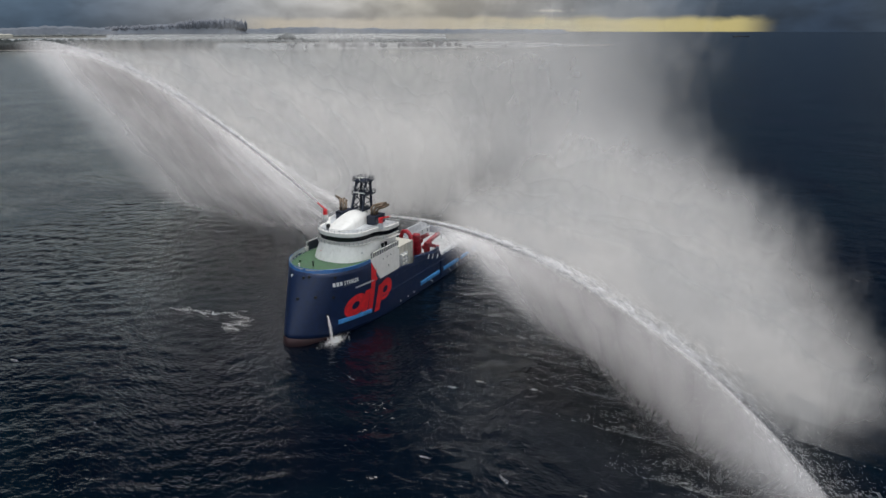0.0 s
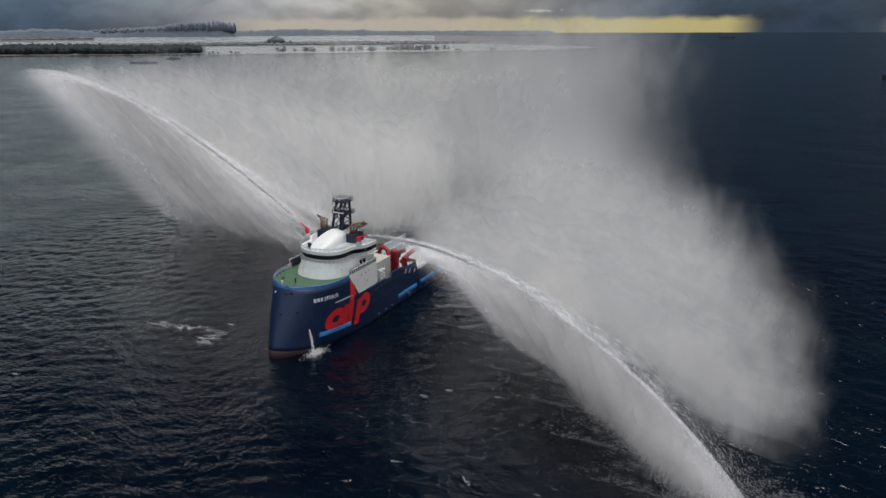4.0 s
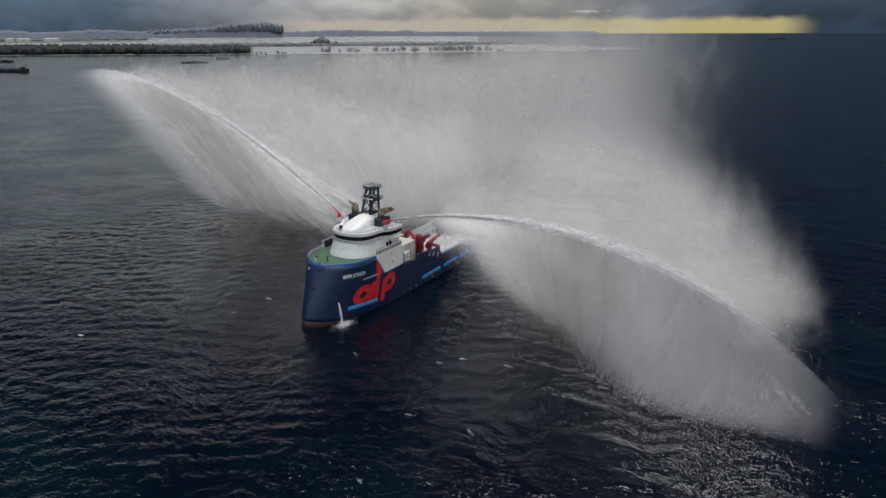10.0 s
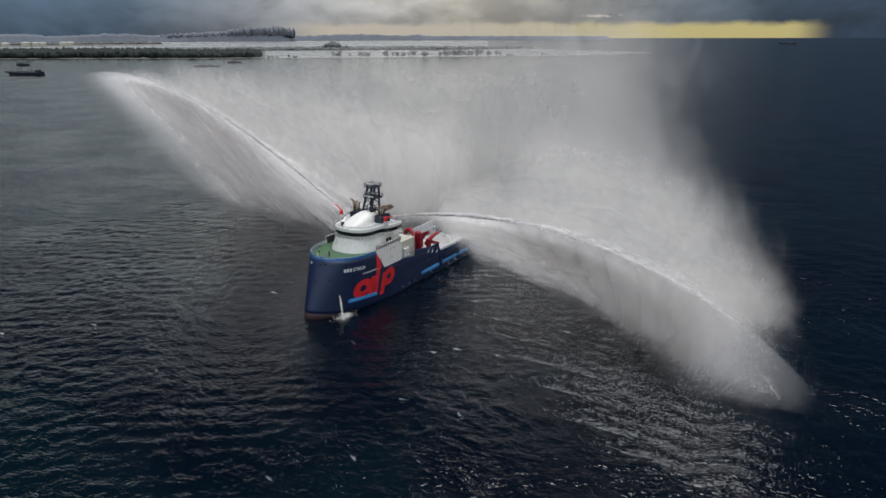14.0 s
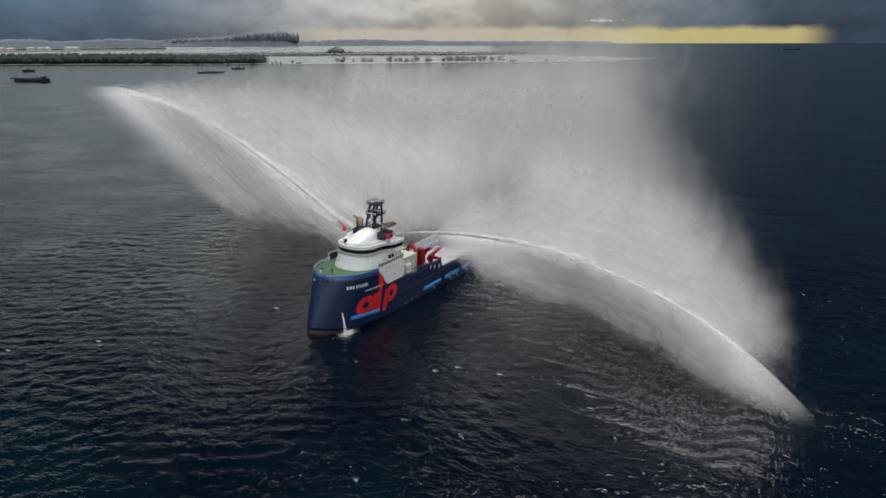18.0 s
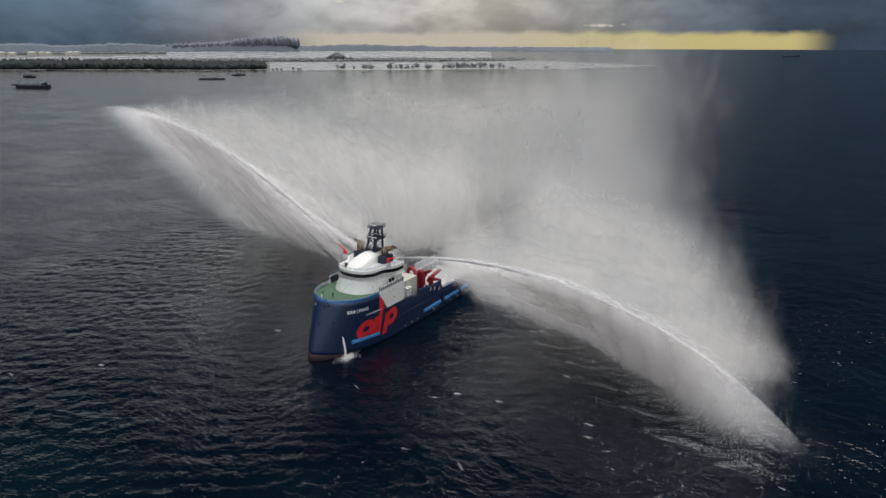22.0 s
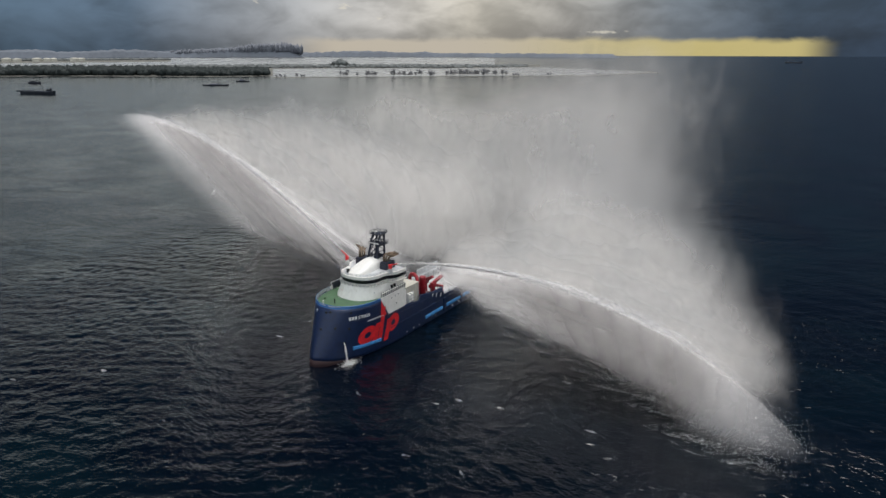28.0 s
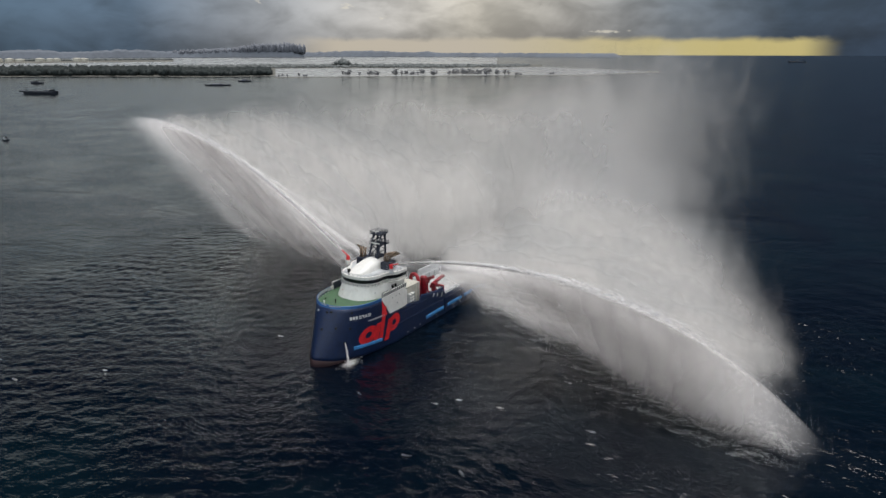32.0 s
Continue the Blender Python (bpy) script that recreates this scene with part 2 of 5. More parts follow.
def droplet_material():
    m = bpy.data.materials.new("water droplets")
    m.use_nodes = True
    n = Nodes(m.node_tree)
    out = n.add("ShaderNodeOutputMaterial")
    # round drops scatter light evenly, mostly from the sky above them
    geo = n.add("ShaderNodeNewGeometry").outputs["Normal"]
    nv = n.add("ShaderNodeVectorMath", {0: geo, 1: (0.45, 0.45, 0.45), 2: (0.22, 0.1, 0.8)}, operation="MULTIPLY_ADD")
    nv = n.add("ShaderNodeVectorMath", {0: nv.outputs[0]}, operation="NORMALIZE")
    d = n.add("ShaderNodeBsdfDiffuse", {0: rgb(0.62, 0.61, 0.60), "Normal": nv.outputs[0]})
    back = n.add("ShaderNodeVectorMath", {0: nv.outputs[0], "Scale": -1.0}, operation="SCALE")
    t = n.add("ShaderNodeBsdfTranslucent", {0: rgb(0.62, 0.61, 0.60), "Normal": back.outputs[0]})
    n.put(out.inputs[0], n.add("ShaderNodeAddShader", {0: d, 1: t}))
    return m


def curtain_material(name, density, seed):
    """Falling spray: opacity thins out towards the piece's own edges, in falling streaks and just over the water."""
    m = bpy.data.materials.new(name)
    m.use_nodes = True
    n = Nodes(m.node_tree)
    out = n.add("ShaderNodeOutputMaterial")
    s = n.add("ShaderNodeSeparateXYZ", {0: n.add("ShaderNodeUVMap").outputs[0]})
    u, v = s.outputs[0], s.outputs[1]
    pos = n.add("ShaderNodeTexCoord").outputs["Object"]
    shift = n.add("ShaderNodeVectorMath", {0: pos, 1: (seed * 31.0, seed * 57.0, seed * 19.0)}, operation="ADD").outputs[0]
    drawn = n.add("ShaderNodeMapping", {"Vector": shift, "Scale": (1.0, 1.0, 0.16)})
    streak = n.noise(drawn, 0.55, 5.0, 0.62, 0.5).outputs[0]
    puff = n.noise(shift, 0.06, 4.0, 0.5, 0.5).outputs[0]
    tex = n.math("ADD", n.math("MULTIPLY", streak, 0.10), n.math("MULTIPLY", puff, 0.90))
    rag = n.math("ADD", puff, -0.5)
    ends = n.math("SUBTRACT", 1.0, n.math("ABSOLUTE", n.math("MULTIPLY_ADD", u, 2.0, -1.0)))
    ends = n.ramp(n.math("ADD", ends, n.math("MULTIPLY", rag, 0.3)), 0.0, 1.0)
    ends = n.math("MULTIPLY", ends, n.math("MULTIPLY", n.ramp(u, 0.0, 0.3), n.ramp(u, 0.7, 1.0, 1.0, 0.0)))
    z = n.add("ShaderNodeSeparateXYZ", {0: n.add("ShaderNodeNewGeometry").outputs["Position"]}).outputs[2]
    fine = n.noise(drawn, 1.9, 3.0, 0.6).outputs[0]
    low = n.ramp(n.math("ADD", z, n.math("MULTIPLY", n.math("ADD", fine, -0.5), -9.0)), -1.5, 5.0, 0.16, 1.0)
    a = n.math("MULTIPLY", n.math("MULTIPLY", ends, low), n.ramp(v, 0.0, 0.05, 0.35, 1.0))
    a = n.math("MULTIPLY", a, n.math("MULTIPLY", n.ramp(tex, 0.30, 0.68, 0.80, 1.06), density), clamp=True)
    nv = n.add("ShaderNodeVectorMath", {0: n.noise(shift, 0.09, 4.0, 0.6).outputs["Color"], 1: (0.5, 0.5, 0.5)}, operation="SUBTRACT")
    nv = n.add("ShaderNodeVectorMath", {0: nv.outputs[0], 1: (0.7, 0.7, 0.7), 2: (0.0, 0.0, 0.95)}, operation="MULTIPLY_ADD")
    nv = n.add("ShaderNodeVectorMath", {0: nv.outputs[0]}, operation="NORMALIZE")
    d = n.add("ShaderNodeBsdfDiffuse", {0: rgb(0.56, 0.55, 0.55), "Normal": nv.outputs[0]})
    back = n.add("ShaderNodeVectorMath", {0: nv.outputs[0], "Scale": -1.0}, operation="SCALE")
    t = n.add("ShaderNodeBsdfTranslucent", {0: rgb(0.56, 0.55, 0.55), "Normal": back.outputs[0]})
    mixed = n.add("ShaderNodeAddShader", {0: d, 1: t})
    n.put(out.inputs[0], n.add("ShaderNodeMixShader", {0: a, 1: n.add("ShaderNodeBsdfTransparent"), 2: mixed}))
    return m


def veil_material(name, density, seed, soft):
    """Drifting mist: the veil's first coordinate tells how deep inside the cloud a place lies, from 0 at its rim to 1."""
    m = bpy.data.materials.new(name)
    m.use_nodes = True
    n = Nodes(m.node_tree)
    out = n.add("ShaderNodeOutputMaterial")
    s = n.add("ShaderNodeSeparateXYZ", {0: n.add("ShaderNodeUVMap").outputs[0]})
    deep = s.outputs[0]
    pos = n.add("ShaderNodeTexCoord").outputs["Object"]
    shift = n.add("ShaderNodeVectorMath", {0: pos, 1: (seed * 131.0, seed * 57.0, seed * 19.0)}, operation="ADD").outputs[0]
    big = n.noise(shift, 0.035, 4.0, 0.5, 0.6).outputs[0]
    fine = n.noise(shift, 0.10, 3.0, 0.45, 0.3).outputs[0]
    tex = n.math("ADD", n.math("MULTIPLY", big, 0.55), n.math("MULTIPLY", fine, 0.45))
    lean = n.add("ShaderNodeMapping", {"Vector": shift, "Rotation": (radians(18), 0, 0), "Scale": (1.0, 1.0, 0.45)})
    wisp = n.noise(lean, 0.08, 4.0, 0.6, 0.8).outputs[0]
    torn = n.math("MULTIPLY_ADD", wisp, 0.55, n.math("MULTIPLY", tex, 0.45))
    rim = n.math("ADD", deep, n.math("MULTIPLY", n.math("ADD", torn, -0.5), soft))
    a = n.math("MULTIPLY", n.ramp(rim, 0.08, 0.95), n.ramp(deep, 0.0, 0.30))
    a = n.math("MULTIPLY", a, n.math("MULTIPLY", n.ramp(tex, 0.30, 0.66, 0.86, 1.0), density), clamp=True)
    tilt = n.noise(shift, 0.05, 4.0, 0.6).outputs["Color"]
    nv = n.add("ShaderNodeVectorMath", {0: tilt, 1: (0.5, 0.5, 0.5)}, operation="SUBTRACT")
    nv = n.add("ShaderNodeVectorMath", {0: nv.outputs[0], 1: (0.3, 0.3, 0.3), 2: (0.0, 0.0, 0.95)}, operation="MULTIPLY_ADD")
    nv = n.add("ShaderNodeVectorMath", {0: nv.outputs[0]}, operation="NORMALIZE")
    d = n.add("ShaderNodeBsdfDiffuse", {0: rgb(0.56, 0.55, 0.54), "Normal": nv.outputs[0]})
    back = n.add("ShaderNodeVectorMath", {0: nv.outputs[0], "Scale": -1.0}, operation="SCALE")
    t = n.add("ShaderNodeBsdfTranslucent", {0: rgb(0.56, 0.55, 0.54), "Normal": back.outputs[0]})
    mixed = n.add("ShaderNodeAddShader", {0: d, 1: t})
    n.put(out.inputs[0], n.add("ShaderNodeMixShader", {0: a, 1: n.add("ShaderNodeBsdfTransparent"), 2: mixed}))
    return m


def shell_material(name, density, seed):
    """Torn skin of the jet: solid near the nozzle, ragged and thin further out."""
    m = bpy.data.materials.new(name)
    m.use_nodes = True
    n = Nodes(m.node_tree)
    out = n.add("ShaderNodeOutputMaterial")
    s = n.add("ShaderNodeSeparateXYZ", {0: n.add("ShaderNodeUVMap").outputs[0]})
    u = s.outputs[0]
    pos = n.add("ShaderNodeTexCoord").outputs["Object"]
    drawn = n.add("ShaderNodeMapping", {"Vector": pos, "Scale": (1.0, 0.38, 1.0), "Location": (seed * 9.0, 0.0, 0.0)})
    tex = n.noise(drawn, 0.9, 5.0, 0.65, 0.4).outputs[0]
    torn = n.math("MULTIPLY", n.ramp(u, 0.05, 0.5), 0.30)
    a = n.ramp(tex, n.math("ADD", torn, 0.10), n.math("ADD", torn, 0.48))
    a = n.math("MULTIPLY", n.math("MULTIPLY", a, density), n.ramp(u, 0.45, 0.95, 1.0, 0.0), clamp=True)
    nv = n.add("ShaderNodeVectorMath", {0: n.add("ShaderNodeNewGeometry").outputs["Normal"], 1: (0.45, 0.45, 0.45), 2: (0.0, 0.0, 0.75)}, operation="MULTIPLY_ADD")
    nv = n.add("ShaderNodeVectorMath", {0: nv.outputs[0]}, operation="NORMALIZE")
    back = n.add("ShaderNodeVectorMath", {0: nv.outputs[0], "Scale": -1.0}, operation="SCALE")
    d = n.add("ShaderNodeBsdfDiffuse", {0: rgb(0.56, 0.55, 0.56), "Normal": nv.outputs[0]})
    t = n.add("ShaderNodeBsdfTranslucent", {0: rgb(0.36, 0.355, 0.36), "Normal": back.outputs[0]})
    n.put(out.inputs[0], n.add("ShaderNodeMixShader", {0: a, 1: n.add("ShaderNodeBsdfTransparent"), 2: n.add("ShaderNodeAddShader", {0: d, 1: t})}))
    return m


DROPS = droplet_material()


# ---- mesh tools ----
def box(bm, x0, x1, y0, y1, z0, z1, bevel=0.0):
    vs = [bm.verts.new(p) for p in ((x0, y0, z0), (x1, y0, z0), (x1, y1, z0), (x0, y1, z0), (x0, y0, z1), (x1, y0, z1), (x1, y1, z1), (x0, y1, z1))]
    fs = [bm.faces.new([vs[i] for i in q]) for q in ((3, 2, 1, 0), (4, 5, 6, 7), (0, 1, 5, 4), (1, 2, 6, 5), (2, 3, 7, 6), (3, 0, 4, 7))]
    if bevel:
        es = list({e for f in fs for e in f.edges})
        bmesh.ops.bevel(bm, geom=es, offset=bevel, segments=2, affect="EDGES", profile=0.5)


def tube(bm, pts, r, n=8, r1=None):
    """A round bar along a line of points."""
    pts = [Vector(p) for p in pts]
    rings = []
    for i, p in enumerate(pts):
        d = (pts[min(i + 1, len(pts) - 1)] - pts[max(i - 1, 0)]).normalized()
        a = d.orthogonal().normalized() if i == 0 else (a - d * a.dot(d)).normalized()
        b = d.cross(a)
        k = i / max(1, len(pts) - 1)
        rr = r if r1 is None else r + (r1 - r) * k
        rings.append([bm.verts.new(p + (a * math.cos(t) + b * math.sin(t)) * rr) for t in (2 * math.pi * j / n for j in range(n))])
    skin(bm, rings, True)
    for ring, flip in ((rings[0], True), (rings[-1], False)):
        bm.faces.new(ring[::-1] if flip else ring)


def skin(bm, rings, closed):
    for a, b in zip(rings, rings[1:]):
        m = len(a)
        for j in range(m if closed else m - 1):
            bm.faces.new((a[j], a[(j + 1) % m], b[(j + 1) % m], b[j]))


def stack(bm, outlines, caps=True):
    """Closed outlines at rising heights joined into one body: a list of (points in x y, z)."""
    rings = [[bm.verts.new((x, y, z)) for x, y in pts] for pts, z in outlines]
    skin(bm, rings, True)
    if caps:
        bm.faces.new(rings[0][::-1])
        bm.faces.new(rings[-1])
    return rings


def part(name, bm, material, parent=None, label="", smooth=False, kind=""):
    me = bpy.data.meshes.new(name)
    bmesh.ops.recalc_face_normals(bm, faces=bm.faces)
    bm.to_mesh(me)
    bm.free()
    if smooth:
        me.shade_smooth()
    me.materials.append(material)
    ob = new(name, me)
    ob.parent = parent
    return tagged(ob, label, kind=kind)


def empty(name, m=None):
    ob = new(name)
    if m is not None:
        ob.matrix_basis = m
    return ob


def fast_mesh(name, co, faces, material, parent=None, uv=None, smooth=False):
    """A mesh from arrays: co (n, 3), faces (m, 3 or 4)."""
    me = bpy.data.meshes.new(name)
    k = faces.shape[1]
    me.vertices.add(len(co))
    me.vertices.foreach_set("co", np.ascontiguousarray(co, dtype=np.float32).ravel())
    me.loops.add(faces.size)
    me.loops.foreach_set("vertex_index", np.ascontiguousarray(faces, dtype=np.int32).ravel())
    me.polygons.add(len(faces))
    me.polygons.foreach_set("loop_start", np.arange(0, faces.size, k, dtype=np.int32))
    if uv is not None:
        lay = me.uv_layers.new(name="sheet")
        lay.data.foreach_set("uv", np.ascontiguousarray(uv[faces.ravel()], dtype=np.float32).ravel())
    me.update(calc_edges=True)
    me.validate()
    if smooth:
        me.shade_smooth()
    me.materials.append(material)
    ob = new(name, me)
    ob.parent = parent
    return ob


def grid_faces(rows, cols):
    i = np.arange(rows - 1)[:, None] * cols + np.arange(cols - 1)[None, :]
    return np.stack([i, i + 1, i + cols + 1, i + cols], -1).reshape(-1, 4)


# ---- the sea ----
def graded(lo, hi, fine_lo, fine_hi, step, grow=1.16):
    mid = list(np.arange(fine_lo, fine_hi, step))
    left, right, s = [], [], step
    x = fine_lo
    while x > lo:
        s *= grow
        x -= s
        left.append(x)
    x, s = mid[-1], step
    while x < hi:
        s *= grow
        x += s
        right.append(x)
    return np.array(left[::-1] + mid + right)


def build_sea():
    xs, ys = graded(-5600, 2500, -90, 150, 0.8), graded(-5600, 4800, -150, 150, 0.8)
    gx, gy = np.meshgrid(xs, ys)
    rng = np.random.default_rng(4)
    z = np.zeros_like(gx)
    for _ in range(30):
        length = rng.uniform(2.2, 7.5)
        a = radians(25) + rng.normal(0, 0.8)
        k = 2 * math.pi / length
        ph = k * (gx * math.cos(a) + gy * math.sin(a)) + rng.uniform(0, 6.28)
        z += 0.0050 * length * (1 - 2 * np.abs(np.sin(ph / 2 + 0.4 * np.sin(ph * 0.13))))
    far = np.maximum(np.maximum(np.abs(gx - 30) - 125, np.abs(gy) - 150), 0)
    z *= np.exp(-far / 60) * 0.8
    co = np.stack([gx, gy, z - 0.05], -1).reshape(-1, 3)
    ob = fast_mesh("water", co, grid_faces(len(ys), len(xs)), SEA, smooth=True)
    tagged(ob, "dark rippled blue-green sea under an overcast sky", "sea", kind="structure")


build_sea()

# ---- the ship: x forward, y to port, z up from the waterline ----
BEAM = 10.5


def stem(z):
    return 44.4 - 7.9 * (max(z, 0) / 17.0) ** 1.15


def half(x, z):
    """Half breadth of the hull."""
    k = min(max(z / 17.0, 0), 1)
    x0, xs = 12 + 11 * k, stem(z)
    if x <= x0:
        return BEAM
    if x >= xs:
        return 0.0
    return BEAM * (1 - ((x - x0) / (xs - x0)) ** (1.75 + 0.5 * k)) ** (1 / (1.75 + 0.4 * k))


SHEER = [(45, 17.0), (23.2, 17.0), (18.9, 10.9), (8, 10.8), (1.2, 9.7), (0.6, 11.6), (-5.5, 10.7), (-14.6, 8.6), (-15.2, 7.0), (-44.4, 6.6)]


def top(x):
    for (xa, za), (xb, zb) in zip(SHEER, SHEER[1:]):
        if x >= xb:
            return zb + (za - zb) * (x - xb) / (xa - xb)
    return SHEER[-1][1]


ship = tagged(empty("offshore_tug"), "navy offshore tug with white bridge and red fire monitors, afloat", "ship")


def x_list_bow(x, z):
    """Stretches stations forward of 23 m so that the last one lies on the stem."""
    return 23 + (x - 23) * (stem(z) - 23) / (44.4 - 23)


AFT = [-44.4, -40, -34, -28, -22, -18, -15.3, -15.1, -14.6, -10, -5.5, 0.5, 0.7, 1.2, 4, 8, 12, 15.5, 18.9, 19.6, 20.6, 21.8, 23.0]
BOWX = [23 + 21.4 * math.sin(math.pi / 2 * k / 22) for k in range(1, 23)]


def boot_line(x):
    """Top of the red underwater paint: higher at the bow than along the sides."""
    k = min(max((x - 24) / 20, 0), 1)
    return -0.45 + 2.2 * k * k


def plate(name, lo, hi, material, label="", levels=9, both=True):
    bm = bmesh.new()
    rows = []
    for i in range(levels):
        v = i / (levels - 1)
        pts = []
        for x in AFT + BOWX:
            zt = hi(x)
            z = lo(x) + (zt - lo(x)) * v
            xx = x if x <= 23 else x_list_bow(x, z)
            y = half(xx, z)
            if z < 0:
                y *= 1 - 0.10 * (z / -3) ** 2
            pts.append((xx, y if x < BOWX[-1] else 0.0, z))
        rows.append([bm.verts.new(p) for p in pts] + [bm.verts.new((p[0], -p[1], p[2])) for p in pts[-2::-1]])
    skin(bm, rows, False)
    # transom
    for a, b in zip(rows, rows[1:]):
        bm.faces.new((a[0], b[0], b[-1], a[-1]))
    ob = part(name, bm, material, ship, label, smooth=True)
    md = ob.modifiers.new("plate thickness", "SOLIDIFY")
    md.thickness, md.offset = 0.22, -1.0
    return ob


plate("hull_bottom", lambda x: -3.0, boot_line, BOOT, "dark red underwater paint", 4)
hull = plate("hull", boot_line, lambda x: top(x) - (0.55 if x > 23 else 0.0), NAVY, "navy blue hull plating", 16)


def hull_patch(name, pts_fn, nu, nv, material, parent=None, label="", out=0.05, thick=0.0):
    """A patch that follows the port plating; pts_fn(u, v) gives x and z."""
    bm = bmesh.new()
    rings = []
    for i in range(nu + 1):
        ring = []
        for j in range(nv + 1):
            x, z = pts_fn(i / nu, j / nv)
            ring.append(bm.verts.new((x, half(x, z) + out, z)))
        rings.append(ring)
    skin(bm, rings, False)
    ob = part(name, bm, material, parent or ship, label)
    if thick:
        md = ob.modifiers.new("thickness", "SOLIDIFY")
        md.thickness, md.offset = thick, 0.0
    return ob


def rim_line(z, a=23.0, inset=0.0):
    pts = [(a, half(a, z) - inset)]
    pts += [(x_list_bow(x, z), max(0.0, half(x_list_bow(x, z), z) - inset)) for x in BOWX]
    pts[-1] = (stem(z) - inset, 0.0)
    return pts


# bulwark band round the foredeck
def bulwark():
    bm = bmesh.new()
    rings = []
    for z, inset in ((16.45, 0.0), (17.3, -0.03), (17.36, 0.12), (16.2, 0.22)):
        line = rim_line(z, inset=inset)
        line = line + [(x, -y) for x, y in line[-2::-1]]
        rings.append([bm.verts.new((x, y, z)) for x, y in line])
    skin(bm, rings, False)
    part("bulwark", bm, RIM, ship, "bright blue bulwark band round the foredeck", smooth=False)
    # inner face with frames
    bm = bmesh.new()
    line = rim_line(16.9, inset=0.24)
    line = line + [(x, -y) for x, y in line[-2::-1]]
    a = [bm.verts.new((x, y, 16.0)) for x, y in line]
    b = [bm.verts.new((x, y, 17.28)) for x, y in line]
    skin(bm, [a, b], False)
    part("bulwark_lining", bm, PALE, ship, "pale inner bulwark plating")
    k = 0
    for i in range(2, len(line) - 2, 2):
        bm = bmesh.new()
        x, y = line[i]
        d = Vector((x - 24, y, 0)).normalized()
        p = Vector((x, y, 0))
        t = Vector((-d.y, d.x, 0)) * 0.05
        q = [p + t, p - t, p - t - d * 0.55, p + t - d * 0.55]
        lo = [bm.verts.new((v.x, v.y, 16.0)) for v in q]
        hi = [bm.verts.new((v.x, v.y, 16.95)) for v in (p + t, p - t, p - t - d * 0.15, p + t - d * 0.15)]
        skin(bm, [lo, hi], True)
        bm.faces.new(hi)
        part("bulwark_frame", bm, PALE, ship)


bulwark()


def deck(name, outline, z0, z1, material, label=""):
    bm = bmesh.new()
    stack(bm, [(outline, z0), (outline, z1)])
    return part(name, bm, material, ship, label)


fl = rim_line(16.1, 19.6, inset=0.3)
deck("foredeck", fl + [(x, -y) for x, y in fl[-2::-1]], 15.8, 16.05, GREEN, "green painted foredeck")

# white block between the foredeck and the working deck: its sides stand on the hull sides
for s in (1, -1):
    bm = bmesh.new()
    y0, y1 = 10.28, 10.56
    q = [(9.8, 10.75), (18.75, 10.75), (22.9, 16.75), (22.9, 17.25), (9.8, 17.25)]
    a = [bm.verts.new((x, s * y0, z)) for x, z in q]
    b = [bm.verts.new((x, s * y1, z)) for x, z in q]
    skin(bm, [a, b], True)
    bm.faces.new(a)
    bm.faces.new(b)
    side = part("side_panel", bm, WHITE, ship, "white upper hull side panel")
    # dark board stands in for the walkway's shade behind the posts
    bm = bmesh.new()
    box(bm, 8.9, 21.9, s * 9.9 - 0.06, s * 9.9 + 0.06, 16.3, 18.5)
    part("gallery_back", bm, MASTBLUE, side, "dark board painted as the shade behind the posts")
    bm = bmesh.new()
    box(bm, 8.9, 22.2, s * 10.42 - 0.10, s * 10.42 + 0.10, 18.42, 18.62, 0.03)
    part("gallery_rail", bm, WHITE, side)
    for k in range(13):
        bm = bmesh.new()
        box(bm, 9.2 + 1.06 * k, 9.42 + 1.06 * k, s * 10.42 - 0.09, s * 10.42 + 0.09, 17.2, 18.44)
        part("gallery_post", bm, WHITE, side)
    for px_, pz in ((13.4, 15.9), (15.2, 15.8), (17.2, 15.7), (14.6, 13.2)):
        bm = bmesh.new()
        box(bm, px_ - 0.16, px_ + 0.16, s * 10.55 - 0.03, s * 10.55 + 0.03, pz - 0.18, pz + 0.18)
        part("porthole", bm, GLASS, side)
deck("deckhouse", [(8.6, -10.25), (19.2, -10.25), (19.2, 10.25), (8.6, 10.25)], 10.0, 16.2, WHITE, "white deckhouse under the bridge")
deck("boat_deck", [(8.4, -10.2), (19.5, -10.2), (19.5, 10.2), (8.4, 10.2)], 16.22, 16.34, GREEN, "green painted boat deck")


# ---- superstructure ----
def rounded(front, aft, hw, hw_aft, p=2.6, n=26):
    """A plan outline with a round front: from the port aft corner over the front to starboard."""
    mid = aft + (front - aft) * 0.25
    pts = [(aft, hw_aft)]
    for i in range(n + 1):
        t = math.pi / 2 - math.pi * i / n
        c, s_ = math.cos(t), math.sin(t)
        pts.append((mid + (front - mid) * abs(c) ** (2 / p), hw * (1 if s_ > 0 else -1) * abs(s_) ** (2 / p)))
    pts.append((aft, -hw_aft))
    return pts[::-1]


bm = bmesh.new()
stack(bm, [(rounded(26.7, 8.0, 8.7, 8.9), 16.05), (rounded(26.5, 8.0, 8.6, 8.9), 16.6), (rounded(25.1, 8.0, 7.7, 8.8), 20.0), (rounded(24.9, 8.0, 7.6, 8.8), 20.2)])
house = part("lower_house", bm, WHITE, ship, "white sloping front of the superstructure")
for px_, py_, pz in ((25.45, 2.6, 17.7), (25.2, -3.2, 18.2), (21.5, 6.9, 18.0)):
    bm = bmesh.new()
    bmesh.ops.create_icosphere(bm, subdivisions=2, radius=0.2, matrix=Matrix.Translation((px_, py_, pz)))
    part("deck_light", bm, RED if py_ < 0 else STEEL, house)
